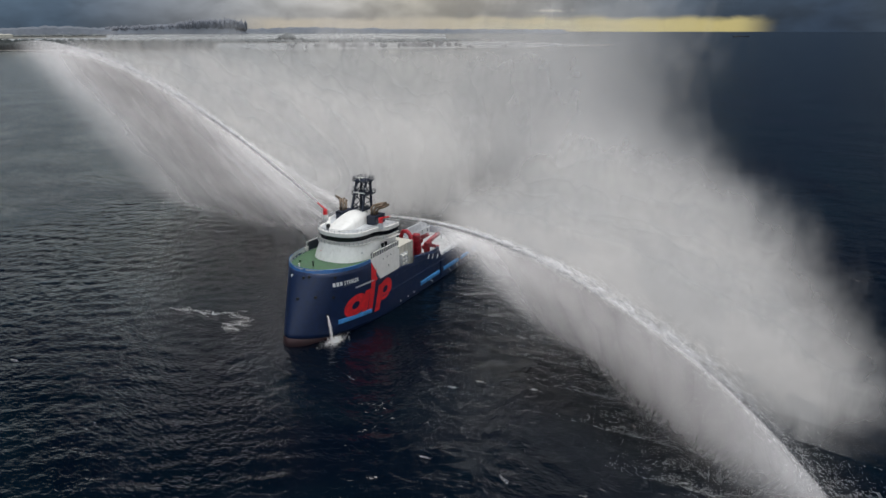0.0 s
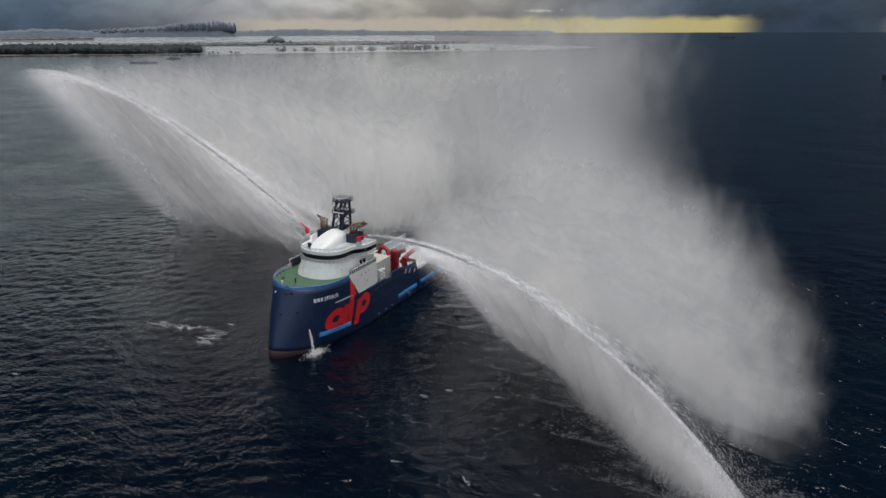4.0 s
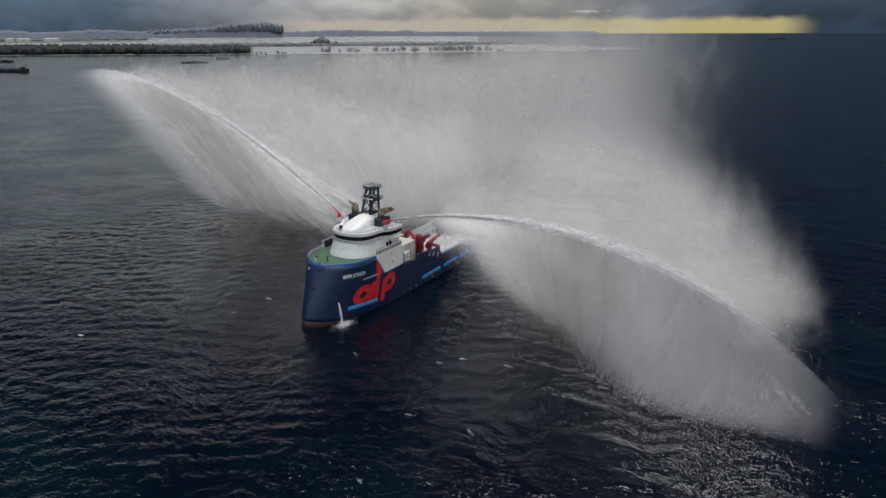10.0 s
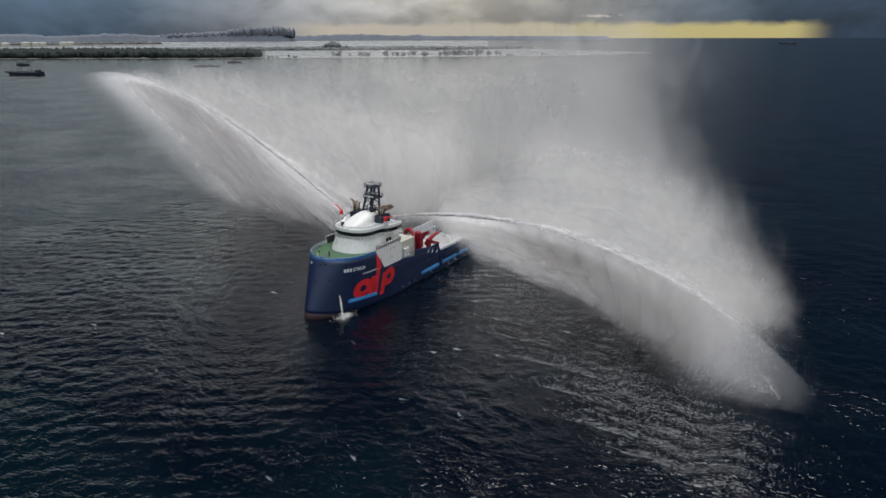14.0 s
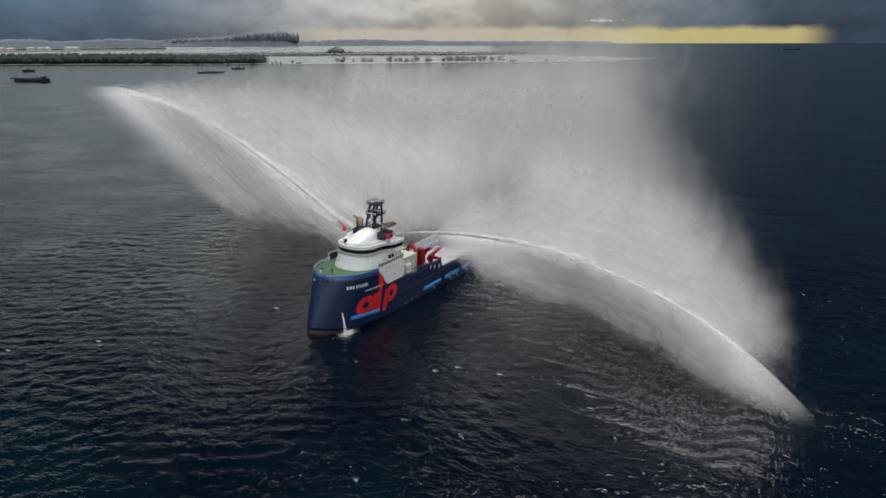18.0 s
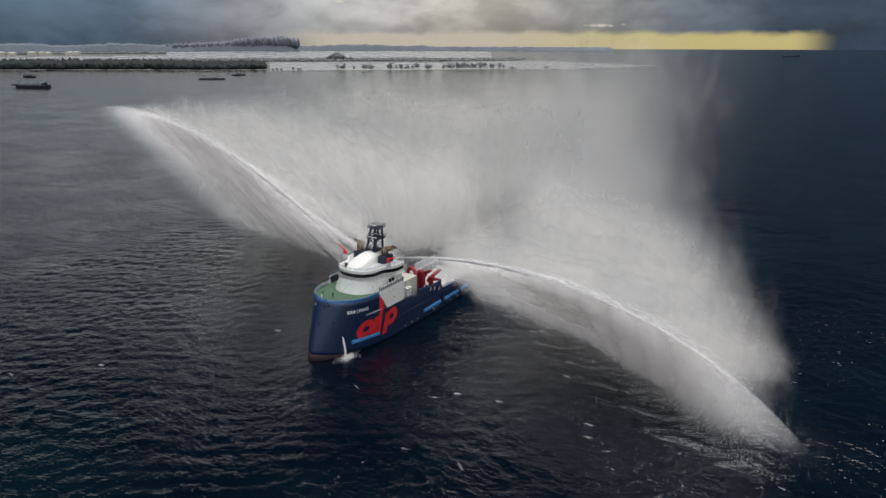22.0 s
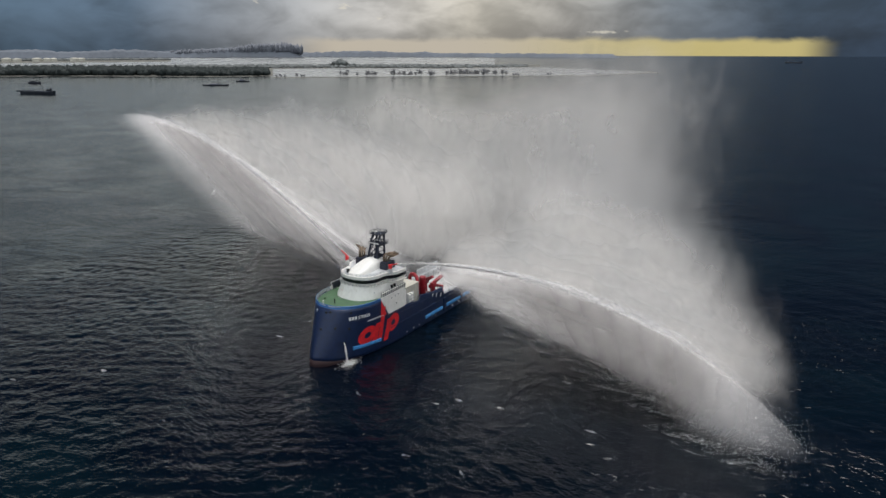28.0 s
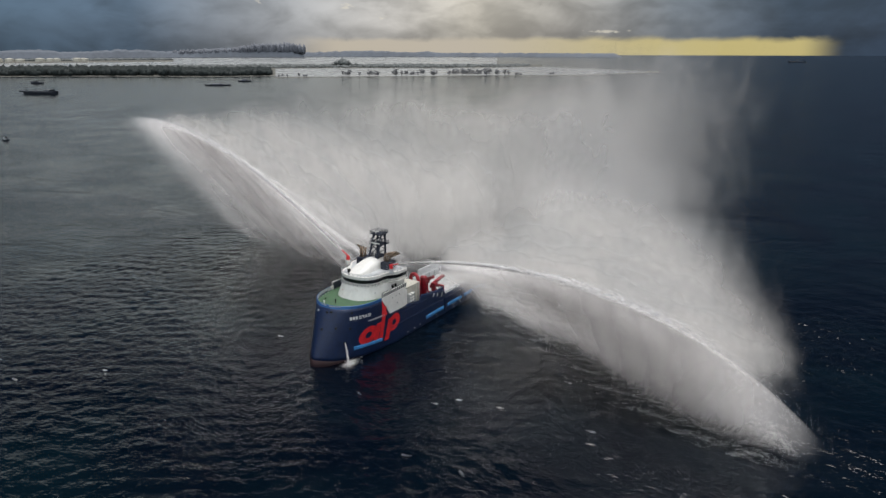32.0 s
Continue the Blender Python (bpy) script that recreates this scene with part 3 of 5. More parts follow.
for px_ in (12.4, 14.0):
    bm = bmesh.new()
    box(bm, px_ - 0.4, px_ + 0.4, 8.1, 8.55, 17.7, 18.8, 0.05)
    part("side_window", bm, GLASS, house)


# bridge with a full band of windows; wings reach out over the sides
def bridge_outline(g, dx=0.0):
    """Plan of the bridge: round front, then flaring out into the wings."""
    pts = []
    for i in range(19):
        t = math.pi / 2 * i / 18
        pts.append((17.5 + (6.9 + g + dx) * math.cos(t) ** 0.8, (7.0 + g) * math.sin(t) ** 0.85))
    pts += [(15.6, 7.5 + g), (14.2, 8.6 + g), (13.0, 9.4 + g), (11.0, 9.7 + g), (8.0, 9.7 + g)]
    return [(x, -y) for x, y in pts[::-1]] + pts[1:]


bm = bmesh.new()
stack(bm, [(bridge_outline(-0.8), 20.0), (bridge_outline(-0.1), 20.5), (bridge_outline(0.15), 20.75)])
bridge = part("bridge", bm, WHITE, ship, "white bridge deck with curved front")
bm = bmesh.new()
stack(bm, [(bridge_outline(-0.05), 20.74), (bridge_outline(0.0), 20.92), (bridge_outline(0.12), 20.98)])
part("window_sill", bm, WHITE, bridge)
o1, o2 = bridge_outline(-0.08), bridge_outline(0.20)
for i in range(len(o1) - 1):
    bm = bmesh.new()
    (xa, ya), (xb, yb), (xc, yc), (xd, yd) = o1[i], o1[i + 1], o2[i + 1], o2[i]
    k = 0.04
    lo = [(xa + (xb - xa) * k, ya + (yb - ya) * k, 20.98), (xb - (xb - xa) * k, yb - (yb - ya) * k, 20.98)]
    hi = [(xc - (xc - xd) * k, yc - (yc - yd) * k, 22.25), (xd + (xc - xd) * k, yd + (yc - yd) * k, 22.25)]
    v = [bm.verts.new(p) for p in lo + hi]
    w = [bm.verts.new((p[0] - 0.12, p[1] * 0.985, p[2])) for p in lo + hi]
    bm.faces.new(v)
    bm.faces.new(w)
    skin(bm, [v, w], True)
    part("window_pane", bm, GLASS, bridge)
bm = bmesh.new()
stack(bm, [(bridge_outline(0.10), 22.22), (bridge_outline(0.24), 22.28), (bridge_outline(0.28), 23.22), (bridge_outline(0.20), 23.3)])
part("bridge_roof", bm, WHITE, bridge, "thick white roof edge over the windows")
bm = bmesh.new()
stack(bm, [(bridge_outline(-0.3), 20.9), (bridge_outline(-0.3), 22.24)])
part("bridge_interior", bm, BLACK, bridge)


bm = bmesh.new()
stack(bm, [(bridge_outline(-0.5), 23.29), (bridge_outline(-0.5), 23.34)])
part("roof_deck", bm, PALE, bridge, "pale grey bridge roof deck")
bm = bmesh.new()
stack(bm, [(bridge_outline(0.55), 19.98), (bridge_outline(0.6), 20.12)])
part("walkway", bm, WHITE, bridge, "white walkway below the windows")


def railing(line, z, parent, h=1.0, material=STEEL, label=""):
    """Guard rail: three bars and posts along a line of x y points."""
    bm = bmesh.new()
    for k in (1.0, 0.66, 0.33):
        tube(bm, [(x, y, z + h * k) for x, y in line], 0.05, 5)
    rail = part("railing", bm, material, parent, label)
    run = 0.0
    for (xa, ya), (xb, yb) in zip(line, line[1:]):
        d = math.hypot(xb - xa, yb - ya)
        m = max(1, round(d / 1.5))
        for i in range(m):
            bm = bmesh.new()
            x, y = xa + (xb - xa) * i / m, ya + (yb - ya) * i / m
            tube(bm, [(x, y, z), (x, y, z + h)], 0.055, 5)
            part("rail_post", bm, material, rail)
    return rail


ro = bridge_outline(0.3)
railing(ro[::2], 23.3, bridge, 0.9, label="grey guard rail round the bridge roof")
railing([p for p in bridge_outline(0.5) if p[0] > 12.5][::2], 20.1, bridge, 0.9)
for s in (1, -1):
    railing([(9.9, s * 10.3), (14, s * 10.3), (18, s * 10.3), (22.6, s * 10.3)], 17.25, ship, 1.1, MASTBLUE, "dark guard rail above the side panel")
    railing([(8.4, s * 10.2), (4, s * 10.2), (0.8, s * 10.2)], 10.8, ship, 1.0)

# streamlined casing that rises aft to the mast
bm = bmesh.new()
rings = []
for x, z, w in ((23.6, 23.5, 0.9), (22.6, 24.1, 2.2), (20.6, 24.9, 3.1), (18.0, 25.8, 3.4), (15.0, 26.6, 3.3), (12.6, 26.8, 3.0), (10.4, 26.4, 2.8)):
    ring = []
    for i in range(11):
        t = math.pi * i / 10
        ring.append(bm.verts.new((x + 0.5 * math.cos(t) ** 2, w * math.cos(t), 23.3 + (z - 23.3) * math.sin(t) ** 0.55)))
    rings.append(ring)
skin(bm, rings, False)
bm.faces.new(rings[0])
bm.faces.new(rings[-1][::-1])
casing = part("casing", bm, WHITE, ship, "streamlined white casing on the bridge roof", smooth=True)
for p, r in (((21.4, -3.6, 24.2), 0.75), ((19.4, -4.8, 24.0), 0.55)):
    bm = bmesh.new()
    bmesh.ops.create_uvsphere(bm, u_segments=16, v_segments=10, radius=r, matrix=Matrix.Translation(p))
    tube(bm, [(p[0], p[1], 23.3), p], r * 0.4, 10)
    part("satellite_dome", bm, WHITE, ship, "white radome", smooth=True)
bm = bmesh.new()
box(bm, 22.2, 23.0, -2.9, -2.2, 23.35, 24.7, 0.06)
part("searchlight", bm, BLACK, ship, "black searchlight housing")

# dark machinery boxes under the funnels
for s in (1, -1):
    bm = bmesh.new()
    box(bm, 9.2, 14.0, s * 5.0 - 1.4, s * 5.0 + 1.4, 23.3, 25.7, 0.12)
    funnel = part("funnel_casing", bm, MASTBLUE, ship, "dark blue funnel casing")
    for i, (dx, dy, r) in enumerate(((0.0, -0.8, 0.34), (0.0, 0.1, 0.34), (-1.2, -0.8, 0.30), (-1.2, 0.1, 0.30), (-2.2, -0.4, 0.22))):
        bm = bmesh.new()
        x, y = 12.4 + dx, s * 5.0 + dy
        h = 28.3 - 0.35 * i
        tube(bm, [(x, y, 25.4), (x, y, h - 0.8), (x - 0.5, y + s * 0.3, h - 0.2), (x - 1.6, y + s * 1.3, h + 0.1), (x - 2.6, y + s * (3.2 if i in (0, 2) else 1.6), h + 0.35)], r, 12)
        part("exhaust_pipe", bm, TAN, funnel, "heat-stained exhaust pipe", smooth=True)

# lattice mast
bm = bmesh.new()
box(bm, 8.6, 13.4, -1.9, 1.9, 26.3, 26.75, 0.08)
mast = part("mast", bm, MASTBLUE, ship, "dark blue lattice mast")
legs = []
for sx, sy in ((1, 1), (1, -1), (-1, 1), (-1, -1)):
    bm = bmesh.new()
    a, b = Vector((10.9 + 2.2 * sx, 1.7 * sy, 26.4)), Vector((9.4 + 1.0 * sx, 1.45 * sy, 34.2))
    tube(bm, [a, b], 0.36, 8)
    part("mast_leg", bm, MASTBLUE, mast)
    legs.append((a, b))
for k in (0.25, 0.5, 0.75, 1.0):
    for i, j in ((0, 1), (1, 3), (3, 2), (2, 0)):
        bm = bmesh.new()
        tube(bm, [legs[i][0].lerp(legs[i][1], k - 0.22), legs[j][0].lerp(legs[j][1], k)], 0.14, 6)
        part("mast_brace", bm, MASTBLUE, mast)
for z, r in ((30.3, 2.3), (33.9, 2.1)):
    bm = bmesh.new()
    box(bm, 9.6 - r, 9.6 + r, -r, r, z, z + 0.18)
    pl = part("mast_platform", bm, MASTBLUE, mast)
    railing([(9.6 - r, -r), (9.6 + r, -r), (9.6 + r, r), (9.6 - r, r), (9.6 - r, -r)], z + 0.15, pl, 1.0, MASTBLUE)
for p, ln in (((11.9, 0, 30.9), 3.6), ((11.4, 0, 34.9), 2.6)):
    bm = bmesh.new()
    box(bm, p[0] - 0.15, p[0] + 0.15, -ln / 2, ln / 2, p[2], p[2] + 0.28, 0.04)
    tube(bm, [(p[0], 0, p[2] - 0.6), (p[0], 0, p[2])], 0.16, 8)
    part("radar_scanner", bm, WHITE, mast, "white radar scanner bar")
for x, y, z0, z1 in ((8.3, 1.6, 34, 36.6), (8.4, -1.7, 34, 36.2), (10.8, 1.8, 34, 35.9), (10.9, -1.8, 34, 36.0), (9.6, 0.2, 34, 37.0), (13.6, 1.0, 26.6, 29.5)):
    bm = bmesh.new()
    tube(bm, [(x, y, z0), (x, y, z1)], 0.06, 6, 0.03)
    part("antenna", bm, STEEL if z0 > 30 else WHITE, mast)
for y in (-1.9, 1.9, -0.9, 0.9):
    bm = bmesh.new()
    box(bm, 11.3, 11.7, y - 0.2, y + 0.2, 32.0, 32.5, 0.05)
    part("floodlight", bm, STEEL, mast)

# fire monitors on the bridge wings
def monitor(side):
    base = Vector((15.3, side * 8.9, 23.3))
    bm = bmesh.new()
    tube(bm, [base, base + Vector((0, 0, 1.5))], 0.75, 14, 0.6)
    m = part("fire_monitor", bm, WHITE if side < 0 else PALE, ship, "red fire monitor on a pedestal")
    bm = bmesh.new()
    tube(bm, [base + Vector((0, 0, 1.5)), base + Vector((0, 0, 2.2))], 0.62, 14, 0.5)
    box(bm, base.x - 0.5, base.x + 0.5, base.y - 0.45, base.y + 0.45, 25.2, 26.1, 0.15)
    part("turret", bm, RED, m)
    a = base + Vector((0, -0.6 * side, 2.5))
    d = Vector((0, side, 0.65 if side < 0 else 0.30)).normalized()
    bm = bmesh.new()
    tube(bm, [a, a + d * 1.6, a + d * 1.9, a + d * 3.4], 0.28, 14, 0.17)
    tube(bm, [a + d * 3.1, a + d * 3.5], 0.23, 14)
    part("barrel", bm, RED, m)
    return a + d * 3.5


NOZZLE = {s: monitor(s) for s in (1, -1)}

# foredeck fittings
for x, y, h, r, mt in ((31.2, -1.3, 1.35, 0.17, BLACK), (34.6, -3.0, 1.5, 0.14, WHITE), (33.5, 3.2, 0.5, 0.25, GREEN), (30.0, -6.4, 0.5, 0.25, GREEN)):
    bm = bmesh.new()
    tube(bm, [(x, y, 16.05), (x, y, 16.05 + h * 0.8)], r, 10)
    tube(bm, [(x, y, 16.05 + h * 0.8), (x, y, 16.05 + h)], r * 1.6, 10)
    part("ventilator_post" if h > 1 else "bollard", bm, mt, ship)
railing([(p[0] - 0.25, -p[1] + 0.2) for p in rim_line(16.9, inset=0.4)[1:16:3]], 17.0, ship, 0.7)

# hull openings at the bow, follows the plating
for x, y, z in ((37.3, 0.5, 15.3), (37.0, 1.9, 15.6), (37.9, 4.2, 11.0), (39.8, 0.3, 10.6), (34.6, 7.0, 10.4), (33.7, 7.1, 15.2), (36.4, 6.2, 6.1), (36.6, -3.6, 14.9)):
    bm = bmesh.new()
    s = 1 if y >= 0 else -1
    nx = Vector((1.0 if x > 36.5 else 0.6, s * (0.25 if x > 36.5 else 0.8), 0.1)).normalized()
    c = Vector((x, y, z))
    m = Matrix.Translation(c) @ nx.to_track_quat("Z", "Y").to_matrix().to_4x4()
    bmesh.ops.create_cone(bm, cap_ends=True, segments=16, radius1=0.42 if y >= 0 else 0.5, radius2=0.36, depth=0.5, matrix=m)
    part("fairlead", bm, BLACK if y >= 0 else LETTER, ship, "dark oval fairlead opening" if y >= 0 else "white bow mark")

# pale recess with the tow line guide on the shoulder
hull_patch("shoulder_recess", lambda u, v: (28.6 - 7.0 * u, 11.35 + 0.05 * u + (0.42 + 0.15 * u) * (v - 0.5)), 10, 1, PALE, label="pale recess in the plating", out=0.10)


# ---- marks on the port side ----
def ring_patch(name, cx, cz, rx, rz, inner, material, skew=0.0):
    """A flat ring that follows the plating."""
    def fn(u, v):
        t = 2 * math.pi * u
        k = inner + (1 - inner) * v
        z = cz + rz * k * math.sin(t)
        return cx + rx * k * math.cos(t) + skew * (z - cz), z
    return hull_patch(name, fn, 28, 1, material, out=0.09)


def slab_patch(name, xa, xb, z0, z1, material, skew=0.0, out=0.09):
    return hull_patch(name, lambda u, v: (xa + (xb - xa) * u + skew * (z0 + (z1 - z0) * v - z0), z0 + (z1 - z0) * v), 6, 6, material, out=out)


ring_patch("emblem_ring", 28.3, 6.5, 3.6, 2.9, 0.34, RED, -0.25)
slab_patch("emblem_bar", 26.3, 24.3, 3.6, 9.4, RED, -0.22)
slab_patch("emblem_bar", 24.0, 22.2, 3.5, 14.0, RED, -0.16)
hull_patch("emblem_wedge", lambda u, v: (22.9 - (0.25 + 2.6 * (1 - v)) * u, 11.0 + 5.3 * v), 4, 8, RED, out=0.10)
slab_patch("emblem_bar", 21.4, 19.3, 2.1, 9.2, RED, -0.24)
ring_patch("emblem_ring", 16.6, 7.2, 3.2, 2.75, 0.34, RED, -0.25)

# name on the bow shoulder: the first word stays plain bars, the second is lettered
def hull_word(text, x_start, x_end, z0, z1):
    cu = bpy.data.curves.new("lettering", "FONT")
    cu.body, cu.size, cu.offset = text, 1.0, 0.028
    tmp = bpy.data.objects.new("lettering", cu)
    scene.collection.objects.link(tmp)
    bpy.context.view_layer.update()
    me = bpy.data.meshes.new_from_object(tmp.evaluated_get(bpy.context.evaluated_depsgraph_get()))
    bpy.data.objects.remove(tmp)
    bm = bmesh.new()
    bm.from_mesh(me)
    x0, x1 = min(v.co.x for v in bm.verts), max(v.co.x for v in bm.verts)
    y0, y1 = min(v.co.y for v in bm.verts), max(v.co.y for v in bm.verts)
    for v in bm.verts:
        x = x_start + (x_end - x_start) * (v.co.x - x0) / (x1 - x0)
        z = z0 + (z1 - z0) * (v.co.y - y0) / (y1 - y0)
        v.co = (x, half(x, z) + 0.10, z)
    part("lettering", bm, LETTER, ship, "white ship's name lettering")


hull_word("STRIKER", 31.9, 27.6, 12.85, 13.95)
for i in range(3):
    xa = 34.5 - 0.8 * i
    hull_patch("name_bar", lambda u, v: (xa - 0.62 * u, 12.95 + 1.0 * v), 3, 2, LETTER, out=0.10)

# light blue fender strips with dark posts between them
for xa, xb, za, zb in ((33.6, 22.6, 3.5, 3.1), (-2.6, -14.0, 2.2, 2.3), (-16.6, -26.6, 2.35, 2.4), (-27.8, -34.6, 2.45, 2.5), (-36.0, -43.5, 2.5, 2.6)):
    bm = bmesh.new()
    n = 12
    rings = []
    for i in range(n + 1):
        x = xa + (xb - xa) * i / n
        z = za + (zb - za) * i / n
        y = half(x, z)
        rings.append([bm.verts.new((x, y + dy, z + dz)) for dy, dz in ((0.0, -0.62), (0.28, -0.5), (0.34, 0.0), (0.28, 0.5), (0.0, 0.62), (-0.1, 0.0))])
    skin(bm, rings, True)
    bm.faces.new(rings[0][::-1])
    bm.faces.new(rings[-1])
    part("fender_strip", bm, SKYBLUE, ship, "light blue side fender")
for x in (-15.3, -27.2, -35.3):
    bm = bmesh.new()
    box(bm, x - 0.7, x + 0.7, BEAM - 0.1, BEAM + 0.42, 0.6, 5.6, 0.1)
    part("fender_post", bm, NAVY, ship)
for x in (-8.0, -19.5, -24.5, -31.0, -38.5):
    bm = bmesh.new()
    tube(bm, [(x, BEAM - 0.1, 1.9), (x + 0.2, BEAM + 0.9, 1.7), (x + 0.3, BEAM + 1.2, 1.4), (x + 0.3, BEAM + 1.3, 0.9)], 0.06, 8)
    tube(bm, [(x - 0.9, BEAM + 0.05, 1.0), (x + 0.1, BEAM + 0.9, 1.7)], 0.06, 8)
    part("mooring_davit", bm, PALE, ship, "pale pipe davit below the fender")
for x in (9.0, 5.0, 1.5):
    bm = bmesh.new()
    tube(bm, [(x, BEAM + 0.05, 1.1), (x, BEAM + 0.3, 0.95)], 0.22, 8)
    part("overboard_outlet", bm, DECKGREY, ship)
# rubbing strake and plate seams on the side
for z, x0, x1, r in ((9.0, -14.0, 12.0, 0.10), (5.6, -43.0, 18.0, 0.13), (12.4, 23.5, 35.0, 0.05)):
    for s in (1, -1):
        bm = bmesh.new()
        tube(bm, [(x0 + (x1 - x0) * k / 16, s * (half(x0 + (x1 - x0) * k / 16, z) + 0.02), z) for k in range(17)], r, 6)
        part("rubbing_strake", bm, NAVY, ship)

# ---- working deck ----
deck("working_deck", [(-44.2, -10.3), (8.7, -10.3), (8.7, 10.3), (-44.2, 10.3)], 3.9, 4.2, DECKGREY, "wet grey working deck")
deck("winch_deck", [(-3.0, -10.2), (8.7, -10.2), (8.7, 10.2), (-3.0, 10.2)], 8.4, 8.7, GREEN, "green winch deck")
for s in (1, -1):
    # crash rails inside the bulwarks
    for y, z in ((8.5, 7.0), (9.3, 7.2)):
        bm = bmesh.new()
        box(bm, -42.5, -16.5, s * y - 0.22, s * y + 0.22, z - 0.3, z, 0.05)
        part("crash_rail", bm, PALE, ship, "pale grey cargo rail")
    for x in range(-42, -15, 4):
        bm = bmesh.new()
        box(bm, x - 0.2, x + 0.2, s * 8.5 - 0.2, s * 8.5 + 0.2, 4.2, 6.75)
        part("rail_support", bm, PALE, ship)
    bm = bmesh.new()
    box(bm, -42.5, -16.0, s * 9.9 - 0.08, s * 9.9 + 0.08, 4.2, 7.0)
    part("bulwark_lining", bm, PALE, ship)
bm = bmesh.new()
box(bm, -42.0, -27.0, -9.6, -9.2, 4.2, 9.3, 0.06)
part("wind_wall", bm, PALE, ship, "tall pale grey wall on the working deck")
bm = bmesh.new()
box(bm, -14.6, 0.5, 9.7, 10.2, 4.2, 10.0, 0.1)
part("winch_shelter", bm, NAVY, ship)
bm = bmesh.new()
tube(bm, [(-44.2, -5.5, 3.9), (-44.2, 5.5, 3.9)], 1.2, 20)
part("stern_roller", bm, STEEL, ship, "steel stern roller", smooth=True)
for y in (-1.6, 1.6):
    bm = bmesh.new()
    tube(bm, [(-38.5, y, 4.2), (-38.5, y, 6.0)], 0.3, 12)
    part("tow_pin", bm, PALE, ship)
# cream machinery box and life raft canisters beside it
bm = bmesh.new()
box(bm, -0.6, 7.4, 3.0, 9.2, 8.7, 15.9, 0.12)
crate = part("machinery_house", bm, CREAM, ship, "cream coloured machinery house")
for x in (0.7, 2.4, 4.1, 5.8):
    bm = bmesh.new()
    box(bm, x - 0.07, x + 0.07, 9.18, 9.32, 8.9, 15.7)
    part("stiffener", bm, CREAM, crate)
bm = bmesh.new()
box(bm, -0.6, 7.4, -9.2, -3.0, 8.7, 15.4, 0.12)
part("machinery_house", bm, CREAM, ship, "cream coloured machinery house")
for z in (11.2, 12.25, 13.3):
    for x in (6.6, 5.2):
        bm = bmesh.new()
        tube(bm, [(x, 9.4, z), (x, 9.5, z), (x, 10.4, z), (x, 10.5, z)], 0.46, 12)
        part("life_raft", bm, WHITE, ship, "white life raft canister", smooth=True)
bm = bmesh.new()
for x in (4.4, 5.9, 7.4):
    box(bm, x - 0.06, x + 0.06, 9.3, 10.4, 8.7, 13.9)
for z in (10.7, 11.75, 12.8):
    box(bm, 4.4, 7.4, 9.3, 10.4, z - 0.06, z)
part("raft_rack", bm, PALE, ship)


# red cranes and winch gear
def crane(x, y, z, turn, reach, h, lift=0.35):
    bm = bmesh.new()
    tube(bm, [(x, y, z), (x, y, z + h)], 0.75, 16, 0.62)
    c = part("deck_crane", bm, CRED, ship, "red hydraulic deck crane, folded")
    bm = bmesh.new()
    box(bm, x - 1.0, x + 1.0, y - 0.9, y + 0.9, z + h, z + h + 1.3, 0.2)
    part("slewing_house", bm, CRED, c)
    d = Vector((math.cos(turn), math.sin(turn), lift)).normalized()
    a = Vector((x, y, z + h + 1.0))
    up = Vector((0, 0, 1))
    sd_ = d.cross(up).normalized()
    def arm(name, p, q, w0, w1):
        b_ = bmesh.new()
        dd = (q - p).normalized()
        s_ = dd.cross(up).normalized()
        u_ = s_.cross(dd)
        r = [[b_.verts.new(pp + s_ * w * i + u_ * w * 1.3 * j) for i, j in ((-1, -1), (1, -1), (1, 1), (-1, 1))] for pp, w in ((p, w0), (q, w1))]
        skin(b_, r, True)
        b_.faces.new(r[0][::-1])
        b_.faces.new(r[1])
        part(name, b_, CRED, c)
    b = a + d * reach
    arm("boom", a, b, 0.42, 0.34)
    e = b + Vector((-d.x, -d.y, -0.35)).normalized() * reach * 0.75 + up * 0.2
    arm("jib", b + up * 0.3 + sd_ * 0.8, e + sd_ * 0.8, 0.30, 0.22)
    bm = bmesh.new()
    tube(bm, [a - up * 0.6 + d * 0.6, a + d * reach * 0.55 - up * 0.5], 0.16, 8)
    part("hydraulic_ram", bm, STEEL, c)


crane(-8.8, 6.6, 8.0, radians(100), 3.4, 4.4, 0.6)
crane(-12.6, 7.4, 4.2, radians(165), 4.6, 6.2, 0.45)
crane(-15.2, 5.2, 4.2, radians(70), 3.8, 4.2, 0.25)


